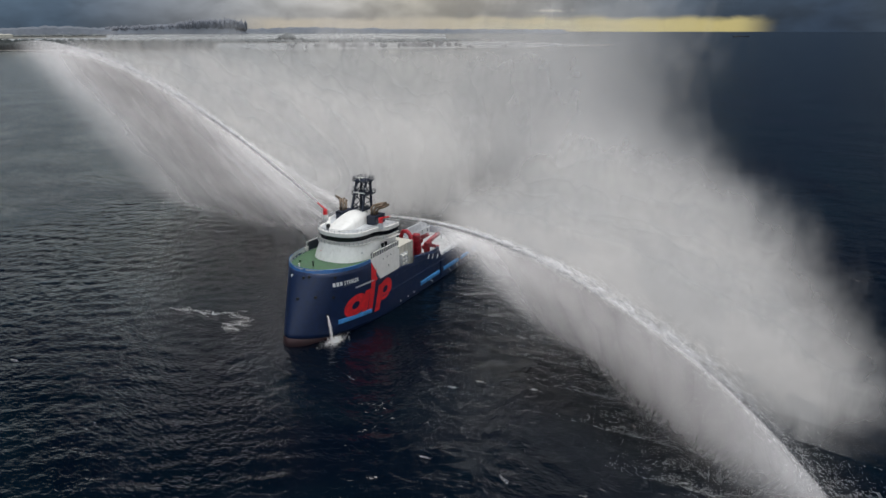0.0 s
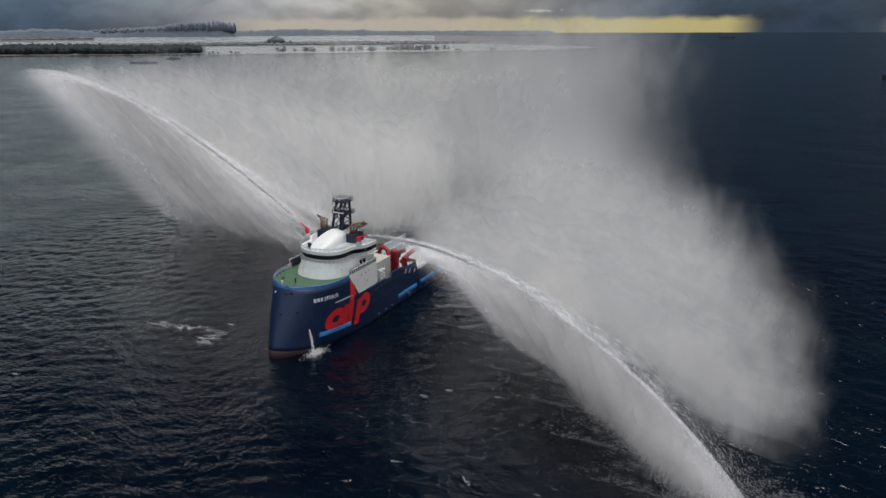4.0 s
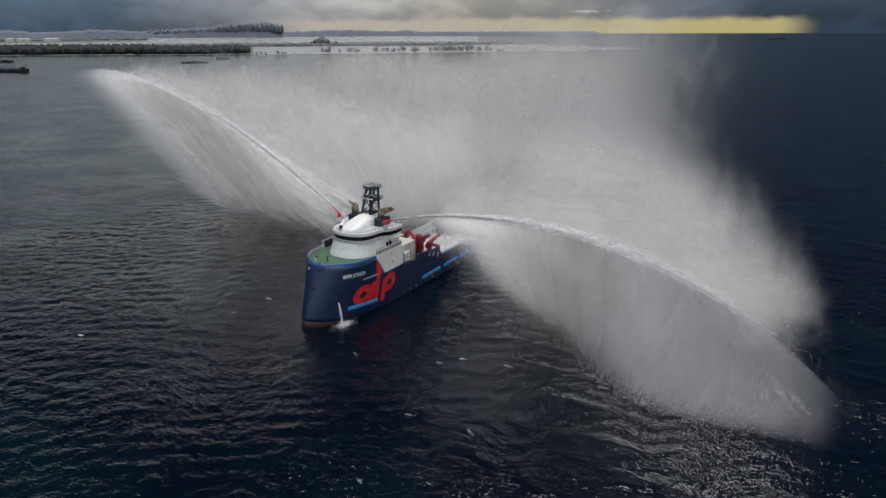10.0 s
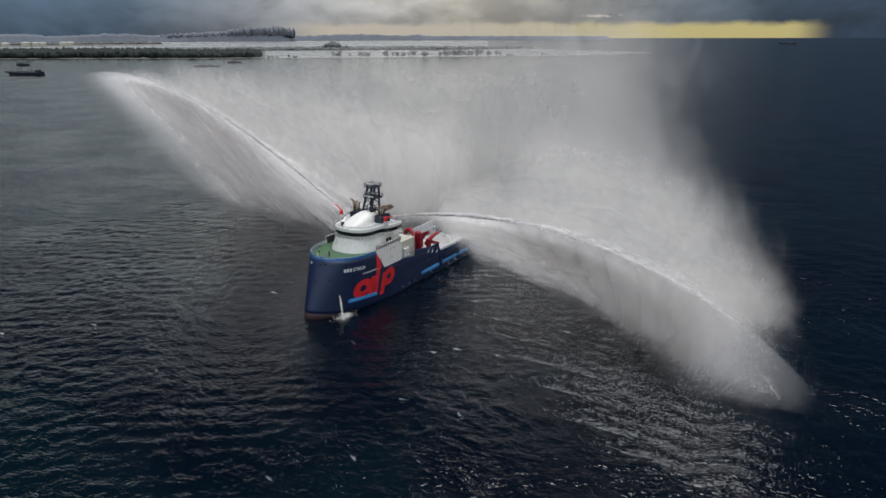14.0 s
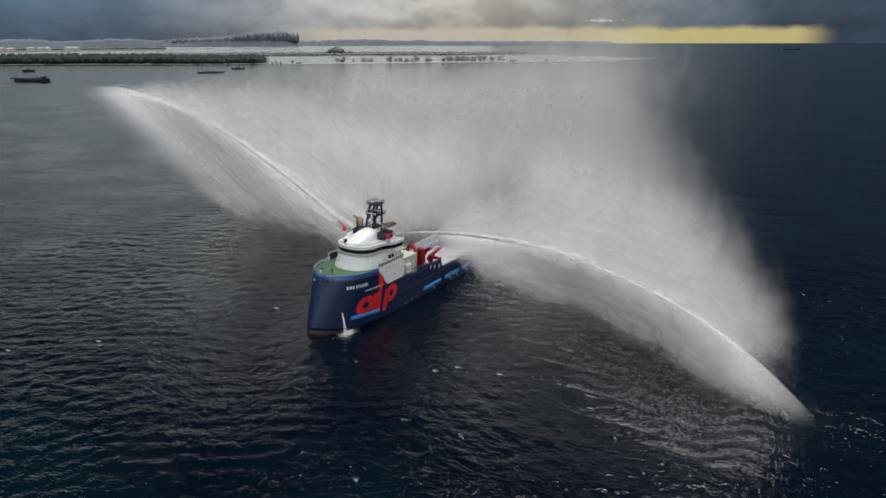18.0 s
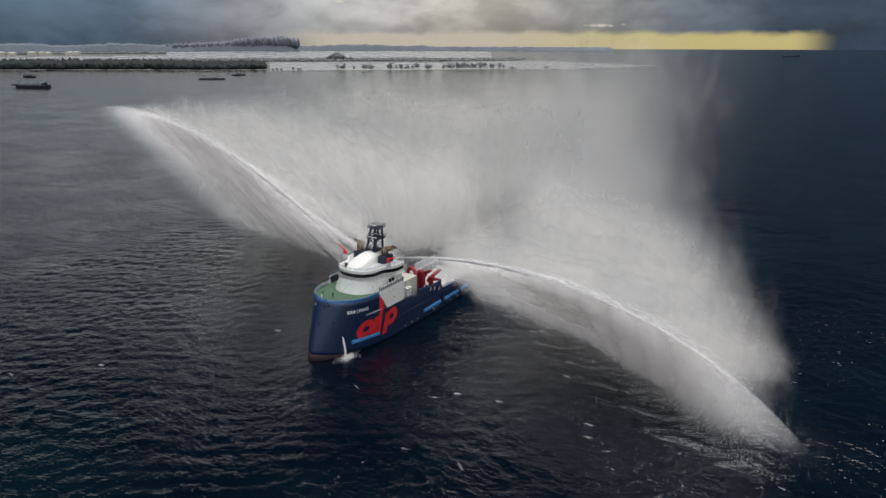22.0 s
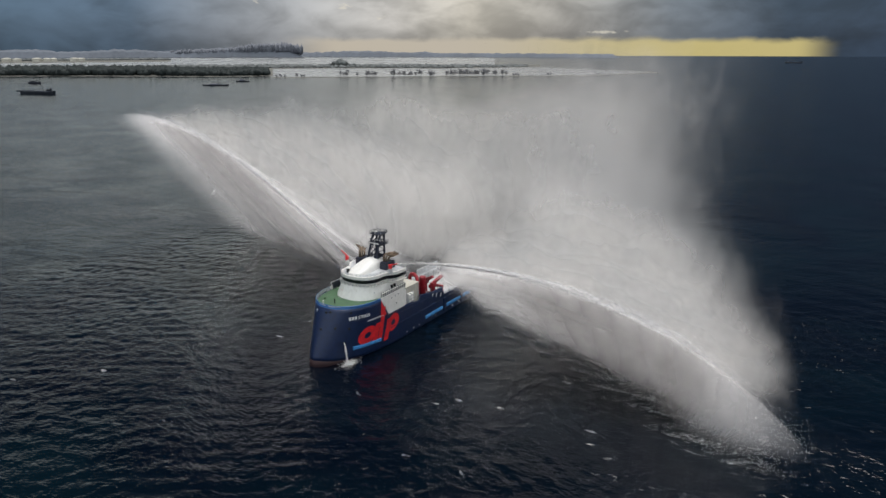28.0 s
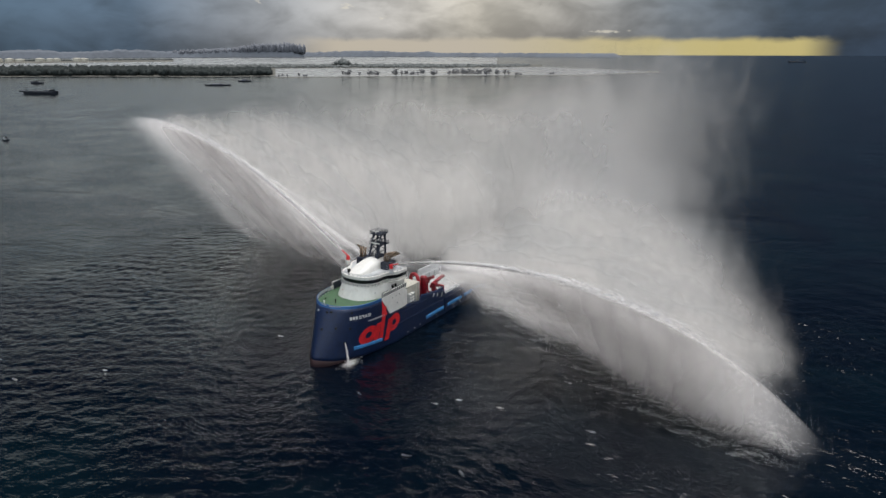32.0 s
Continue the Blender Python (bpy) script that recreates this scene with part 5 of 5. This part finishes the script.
def curtain_piece(side, k, layer, root):
    """A stretch of spray that hangs from the jet and swings with it."""
    d, h, w = piece_place(side, k)
    near = min(1.0, d / (46.0 if side > 0 else 60.0)) ** (2.2 if side > 0 else 1.3)
    far_end = min(1.0, (REACH[side] * 1.0 - d) / 32.0) ** 1.3
    tall = h * (1.75 if side < 0 else 1.9) + 5
    us, vs = np.linspace(-1, 1, 13), np.linspace(0, 1, 15)
    uu, vv = np.meshgrid(us, vs, indexing="ij")
    yy = side * uu * w
    slope = (rise(side, d + 0.5) - rise(side, d - 0.5))
    lie = math.sqrt(1 + slope * slope)
    top_z = (rise(side, np.clip(d + uu * w / lie, 0, REACH[side])) - rise(side, d) - slope * uu * w / lie) / lie
    x = (0.5 + 1.6 * vv) * np.sin(uu * 3.1 + vv * 4 + k * 1.7 + layer * 2.3) * vv
    co = np.stack([x, yy - vv * tall * side * slope / lie, top_z * (1 - 0.4 * vv) - vv * tall], -1).reshape(-1, 3)
    uv = np.stack([uu * 0.5 + 0.5, vv], -1).reshape(-1, 2)
    dens = LAYERS[layer][1] * near * far_end * (1.0 if side > 0 else 0.82)
    return fast_mesh("spray_curtain", co, grid_faces(13, 15), curtain_material("falling spray", dens, k + layer * 20 + side * 50), root, uv, True)


def drop_piece(side, k, root, rng, n):
    """Loose drops of the same stretch."""
    d, h, w = piece_place(side, k)
    v = rng.uniform(0, 1, n) ** 0.9
    tall = h * 1.6 + 3
    y = np.clip(rng.normal(0, 0.5, n), -1.3, 1.3) * w
    slope = (rise(side, d + 0.5) - rise(side, d - 0.5))
    lie = math.sqrt(1 + slope * slope)
    p = np.stack([rng.normal(0, 1, n) * (0.3 + 3.0 * v) - 2.5 * v * np.abs(rng.normal(0, 1, n)), y - v * tall * side * slope / lie, -v * tall], 1)
    ax = np.stack([rng.normal(0, 0.15, n), rng.normal(0, 0.15, n), -np.ones(n)], 1)
    return tetra_cloud("falling_spray", p, ax, rng.uniform(0.10, 0.30, n), rng.uniform(0.012, 0.026, n), DROPS, root, rng)


VEILS = ((5, 0.50), (11, 0.50), (18, 0.48), (27, 0.46), (38, 0.44), (50, 0.42), (63, 0.40), (77, 0.38), (92, 0.36), (109, 0.33), (128, 0.30), (150, 0.27), (175, 0.24), (205, 0.22), (240, 0.20))


def veil_depth(side, down, d, z):
    """How deep inside the drifting cloud a place lies, 0 at its rim to 1; down: distance downwind of the jet."""
    dc = np.clip(d, 1, REACH[side] * 0.985)
    high = rise(side, dc) + NOZZLE[side].z
    if side > 0:
        end = 126 - 0.31 * down - 0.36 * np.maximum(0, z - 14) - 0.50 * np.maximum(0, z - 33)
        start, top = 8 - 0.48 * np.maximum(0, down - 50), np.maximum(high, 14 + 0.2 * down) + 6 + 0.40 * down
        thick = 8 + 0.40 * down
    else:
        end = 137 - 0.10 * down - 0.30 * np.maximum(0, z - 62)
        start, top = 3 - 0.40 * np.maximum(0, down - 50), np.maximum(high, 26 + 0.18 * down) + 3 + 0.20 * down
        thick = 7 + 0.26 * down
    low = high - down / np.maximum(rho0(side, dc), 0.12) + (0.0 if side < 0 else -4.0)
    s = lambda q: np.clip(q, 0, 1) ** 2 * (3 - 2 * np.clip(q, 0, 1))
    e = s((end + 0.10 * down - d) / (27 + 0.42 * down)) * s((d - start) / (7 + 0.30 * down)) * s((top - z) / thick)
    return e * s((z - low + 5) / ((8 if side > 0 else 17) + 0.08 * down)) * (0.35 + 0.65 * s(z / 9))


def build_jet(side):
    rng = np.random.default_rng(20 + side)
    root = empty("water_jet", Matrix.Translation(NOZZLE[side]))
    tagged(root, "white fire-fighting water jet drifting off as fine spray", "water jet", "water jets")
    reach, h0 = REACH[side], NOZZLE[side].z
    # dense core, in overlapping stretches
    cuts = np.linspace(0, reach * (0.99 if side > 0 else 0.90), 9)
    for a, b in zip(cuts, cuts[1:]):
        n = int(2600 * (1 - 0.95 * a / reach) ** 1.4)
        d = rng.uniform(a, b + 1.0, n)
        k = d / reach
        sl = (rise(side, d + 0.5) - rise(side, d - 0.5))
        rad = 0.14 + 3.6 * k ** 1.15
        off = rng.normal(size=(n, 3)) * rad[:, None] * 0.55
        off[:, 2] *= 0.8
        p = np.stack([np.zeros(n), side * d, rise(side, d)], 1) + off
        p[:, 0] -= 2.8 * k * np.abs(rng.normal(size=n))
        ax = np.stack([np.zeros(n), side * np.ones(n), sl], 1)
        tetra_cloud("jet_core", p, ax, rng.uniform(0.4, 1.0, n), 0.05 - 0.038 * k, DROPS, root, rng)
    # feathered outer shell of the jet
    for i, (scale, dens) in enumerate(((0.7, 0.85), (1.25, 0.5))):
        us, vs = np.linspace(0.0, 0.985 if side > 0 else 0.93, 90), np.linspace(0, 2 * math.pi, 17)
        uu, vv = np.meshgrid(us, vs, indexing="ij")
        d = uu * reach
        rad = (0.12 + 1.7 * uu ** 1.2) * scale * (1 + 0.08 * np.sin(uu * 61 + i) * np.sin(vv + uu * 9) * uu)
        co = np.stack([rad * np.cos(vv) - 1.6 * uu * scale, side * d, rise(side, d) + rad * np.sin(vv)], -1).reshape(-1, 3)
        uv = np.stack([uu, vv / (2 * math.pi)], -1).reshape(-1, 2)
        fast_mesh("jet_shell", co, grid_faces(90, 17), shell_material("jet shell", dens, i), root, uv, True)
    # spray that sinks below the jet, in pieces
    hung = [(k, layer, curtain_piece(side, k, layer, root)) for k in range(PIECES) for layer in range(len(LAYERS))]
    hung += [(k, -1, drop_piece(side, k, root, rng, 2000 if side > 0 else 700)) for k in range(1, PIECES - 2)]
    CURTAINS[side] = hung
    # drifting mist further downwind, veil behind veil
    for i, (down, dens) in enumerate(VEILS):
        down = down if side > 0 else down * 1.06 + 3
        us, vs = np.linspace(0.0, 1.0, 64), np.linspace(0, 1, 24)
        uu, vv = np.meshgrid(us, vs, indexing="ij")
        d = -90 + uu * (reach + 105)
        z = -0.5 + (112 + 0.1 * down) * vv
        x = -down + (0.6 + 0.05 * down) * np.sin(uu * 8 + i * 1.3) + 0.04 * down * np.sin(vv * 3 + uu * 11 + i)
        deep = veil_depth(side, down, d, z)
        co = np.stack([x, side * d, z - h0], -1).reshape(-1, 3)
        uv = np.stack([deep, vv], -1).reshape(-1, 2)
        grid = grid_faces(64, 24)
        grid = grid[deep.reshape(-1)[grid].max(axis=1) > 0.01]
        fast_mesh("mist_veil", co, grid, veil_material("drifting mist", dens * (1.15 * math.exp(-down / 140) if side > 0 else 1.0), i, 1.5), root, uv, True)
    # slugs of water that fly along the jet and drop into the sea
    slugs = []
    for i in range(44 if side > 0 else 32):
        n = 130
        y = rng.normal(0, 2.2, n)
        p = np.stack([rng.normal(0, 0.55, n), y, rng.normal(0, 0.45, n)], 1)
        ax = np.stack([rng.normal(0, 0.1, n), np.ones(n), rng.normal(0, 0.1, n)], 1)
        slugs.append(tetra_cloud("water_slug", p, ax, rng.uniform(0.3, 0.9, n), rng.uniform(0.02, 0.045, n), DROPS, root, rng))
    return root, slugs


JETS, SLUGS, CURTAINS = {}, {}, {}
for s in (1, -1):
    JETS[s], SLUGS[s] = build_jet(s)


FOAM_Y = (26, 38, 50, 62, 74, 86, 98, 110, 120)


def sea_foam():
    """Streaks of foam beaten up by the falling spray, drifting with the water."""
    rng = np.random.default_rng(9)
    root = tagged(empty("foam_streaks"), "thin white foam streaks beaten up by falling spray", "foam")
    beds = []
    for y0 in FOAM_Y:
        n = 4600
        x = 3 - 30 * rng.uniform(0, 1, n) ** 1.25
        y = rng.normal(0, 6.5, n)
        a = 0.9 + 0.5 * np.sin(y * 0.31 + y0) + 0.4 * np.sin(x * 0.3) + rng.normal(0, 0.3, n)
        ax = np.stack([np.cos(a), np.sin(a), np.zeros(n)], 1)
        keep = np.sin(x * 1.1 + y * 0.35 + 2 * np.sin(y * 0.4 + y0)) + rng.normal(0, 0.7, n) > -0.1
        p = np.stack([x, y, rng.uniform(-0.1, 0.12, n)], 1)
        m = int(keep.sum())
        beds.append(tetra_cloud("streak", p[keep], ax[keep], rng.uniform(0.2, 0.8, m), rng.uniform(0.013, 0.032, m), DROPS, root, rng))
    root2 = tagged(empty("foam_ring", Matrix.Translation((42, -28, 0.25))), "broken ring of white foam on dark water", "foam")
    n = 1100
    t = rng.uniform(0.9, 4.6, n)
    r = 8 + 2 * np.sin(t * 3) + 1.2 * np.sin(t * 11) + rng.normal(0, 1.0, n)
    p = np.stack([r * np.cos(t) * 0.6, r * np.sin(t) * 1.3, rng.uniform(-0.05, 0.1, n)], 1)
    ax = rng.normal(size=(n, 3)) * np.array([1, 1, 0.1])
    tetra_cloud("fleck", p, ax, rng.uniform(0.3, 1.0, n), rng.uniform(0.012, 0.04, n), DROPS, root2, rng)
    return beds, root2


FOAM = sea_foam()


def whitecaps():
    rng = np.random.default_rng(31)
    out = []
    for i in range(14):
        x, y = rng.uniform(-20, 110), rng.uniform(-80, 110)
        if -50 < x < 48 and abs(y) < 14:
            y += 40
        root = tagged(empty("whitecap", pose(x, y, 0.12, 0, 0, rng.uniform(-40, 20))), "small white breaking wavelet on the dark sea", "foam", "whitecaps")
        n = 26
        p = np.stack([rng.normal(0, 0.15, n), rng.normal(0, 0.6, n), rng.uniform(-0.1, 0.12, n)], 1)
        ax = np.stack([rng.normal(0, 0.5, n), np.ones(n), np.zeros(n)], 1)
        tetra_cloud("fleck", p, ax, rng.uniform(0.2, 0.7, n), rng.uniform(0.02, 0.06, n), DROPS, root, rng)
        out.append(root)
    return out


whitecaps()

# stream from the overboard outlet at the bow
def outlet_stream():
    rng = np.random.default_rng(5)
    src = Vector((36.6, 6.5, 6.0))
    root = tagged(empty("overboard_stream", Matrix.Translation(src)), "white stream of water falling from the bow outlet", "water stream")
    n = 520
    k = rng.uniform(0, 1, n) ** 0.8
    p = np.stack([1.0 * k, 1.9 * k, -6.0 * k ** 1.5], 1) + rng.normal(size=(n, 3)) * (0.05 + 0.20 * k)[:, None]
    ax = np.stack([0.3 * np.ones(n), 0.5 * np.ones(n), -2 * np.ones(n)], 1)
    tetra_cloud("stream", p, ax, rng.uniform(0.2, 0.7, n), rng.uniform(0.04, 0.09, n), DROPS, root, rng)
    n = 1100
    t, r = rng.uniform(0, 6.28, n), np.abs(rng.normal(0, 1.5, n))
    p = np.stack([0.8 + r * np.cos(t) * 1.3 - 1.0 * rng.uniform(0, 1, n), 2.2 + r * np.sin(t) * 0.7, -5.95 + np.abs(rng.normal(0, 0.25, n))], 1)
    ax = rng.normal(size=(n, 3)) * np.array([1, 1, 0.25])
    tetra_cloud("splash", p, ax, rng.uniform(0.2, 0.6, n), rng.uniform(0.04, 0.11, n), DROPS, root, rng)
    return root


STREAM = outlet_stream()


# ---- what moves ----
def slug_rows(side, t0, leave):
    """Rests in the pump room, flies along the jet up to the distance leave, then falls into the sea and stays under."""
    reach, h0 = REACH[side], NOZZLE[side].z
    flight = 4.4 if side > 0 else 4.8
    store = pose(-1.0, -side * 11.5, -19.5)
    rows = [(0.0, store)]
    if t0 > 1.0:
        rows.append((t0 - 0.9, store))
    steps = 9
    for k in range(steps + 1):
        t = t0 + flight * (leave / reach) * k / steps
        d = leave * k / steps
        sl = rise(side, d + 0.5) - rise(side, d - 0.5)
        if 0.0 < t < 32.0 and t > rows[-1][0] + 0.06:
            rows.append((t, pose(0, side * d, rise(side, d), side * math.degrees(math.atan(sl)))))
    t1, y1, z1 = t0 + flight * leave / reach, leave, rise(side, leave)
    h = z1 + h0
    r = float(rho0(side, leave)) + 0.05
    fall = max(0.8, h / 9.0)
    for k in (0.33, 0.66, 1.0):
        t = t1 + fall * k
        if t < 31.9 and t > rows[-1][0] + 0.06:
            rows.append((t, pose(-r * h * k, side * (y1 + 5 * k), z1 - (h + 3.0) * k, side * -50)))
    t = t1 + fall + 0.8
    if t < 31.5 and t > rows[-1][0]:
        rows.append((t, pose(-r * h, side * (y1 + 5), -h0 - 6.0, side * -50)))
    last = rows[-1]
    if last[0] < 32.0:
        rows.append((32.0, last[1]))
    return rows


# heading of each jet off the beam, forward, and its lift, by time
SWING = {
    1: ((0, 22, -0.5), (3, 23.5, -0.3), (5, 27, 6.5), (6, 26.8, 9.3), (7, 20, 7), (8, 15.4, 5.1), (9, 12.5, 5.3), (11, 6.8, 6.0), (13, 5.2, 4.1), (17, 4.4, 2.7), (20, 4.0, 2.3), (24, 3.5, 2.0), (28, 2.5, 1.8), (32, 3.1, 4.2)),
    -1: ((0, -2.8, -1.0), (6, -4.6, -0.1), (11, -3.6, 0.1), (17, -1.7, -0.1), (24, -4.5, 0.0), (32, -7.3, 1.2)),
}


def motions():
    def swing(side, t, column=1):
        return float(np.interp(t, [r[0] for r in SWING[side]], [r[column] for r in SWING[side]]))

    for side in (1, -1):
        n = NOZZLE[side]
        walk(JETS[side], [(t, pose(n.x, n.y, n.z, p, 0, -side * a)) for t, a, p in SWING[side]])
        # the hanging spray lands where the jet pointed a little earlier
        for k, layer, o in CURTAINS[side]:
            d, h, w = piece_place(side, k)
            rows = []
            for t in np.linspace(0, 32, 33):
                a, lift = radians(swing(side, t)), radians(swing(side, t, 2))
                drop = max(2.0, h + side * d * math.sin(lift))
                j = Vector((n.x + d * math.sin(a), n.y + side * d * math.cos(a), 0))
                y = j.y + side * 3.0
                loose = layer < 0
                x = foot_x(LOOSE if side > 0 and loose else FOOT[side], FOOT_Y[side], t, y) - max(0, LAYERS[layer][0] if layer > 0 else 0) * h
                give = 0.45 if k > PIECES - 5 else 0.9
                x = min(max(x, j.x - 3.0 * give * h), j.x + give * h) if layer >= 0 else x
                v = Matrix.Rotation(side * a, 3, "Z") @ Vector((x - j.x, y - j.y, -drop))
                v.rotate(Matrix.Rotation(-lift, 3, "X"))
                v.normalize()
                along = Vector((0, 1, side * (rise(side, d + 0.5) - rise(side, d - 0.5)))).normalized()
                v = Matrix.Rotation(radians(0.7) * math.sin(t * 0.9 + k * 2 + layer), 3, "Y") @ v
                up = (along * v.dot(along) - v).normalized()
                m = Matrix((along.cross(up), along, up)).transposed().to_4x4()
                rows.append((t, Matrix.Translation((0, side * d, rise(side, d))) @ m))
            walk(o, rows)
    for side in (1, -1):
        veils = [o for o in JETS[side].children if o.name.startswith("mist_veil")]
        for i, o in enumerate(veils):
            rows = []
            for t in np.linspace(0, 32, 17):
                turn = swing(1, t) * min(1.3, 0.42 + 0.09 * i) if side > 0 else 0.0
                rows.append((t, pose(0, 0, 0, 0.5 * math.sin(t * 0.9 + i * 2), 0, 1.1 * math.sin(t * 0.6 + i * 1.7 + side) + turn)))
            walk(o, rows)
        count = len(SLUGS[side])
        for i, o in enumerate(SLUGS[side]):
            t0 = -4.0 + 36.5 * i / count + 0.25 * math.sin(i * 5)
            leave = REACH[side] * (0.55 + 0.33 * ((i * 0.618) % 1.0))
            walk(o, slug_rows(side, t0, leave))
    for y, o in zip(FOAM_Y, FOAM[0]):
        walk(o, [(t, pose(foot_x(LOOSE, FOOT_Y[1], max(0, t - 0.5), y), y, 0.24)) for t in (0, 2, 4, 6, 8, 10, 12, 14, 16, 18, 20, 22, 24, 28, 32)])
    p, q = far(-31.9, 820), far(-39.0, 815)
    walk(launch, [(t, Matrix.Translation(q.lerp(p, t / 32)) @ pose(0, 0, 0, 0, 0, -60)) for t in (0, 16, 32)])
    walk(FOAM[1], [(t, pose(42 + 0.5 * t, -28 - 0.8 * t, z)) for t, z in ((0, 0.25), (4, 0.22), (8, 0.0), (12, -0.7), (32, -0.8))])


motions()
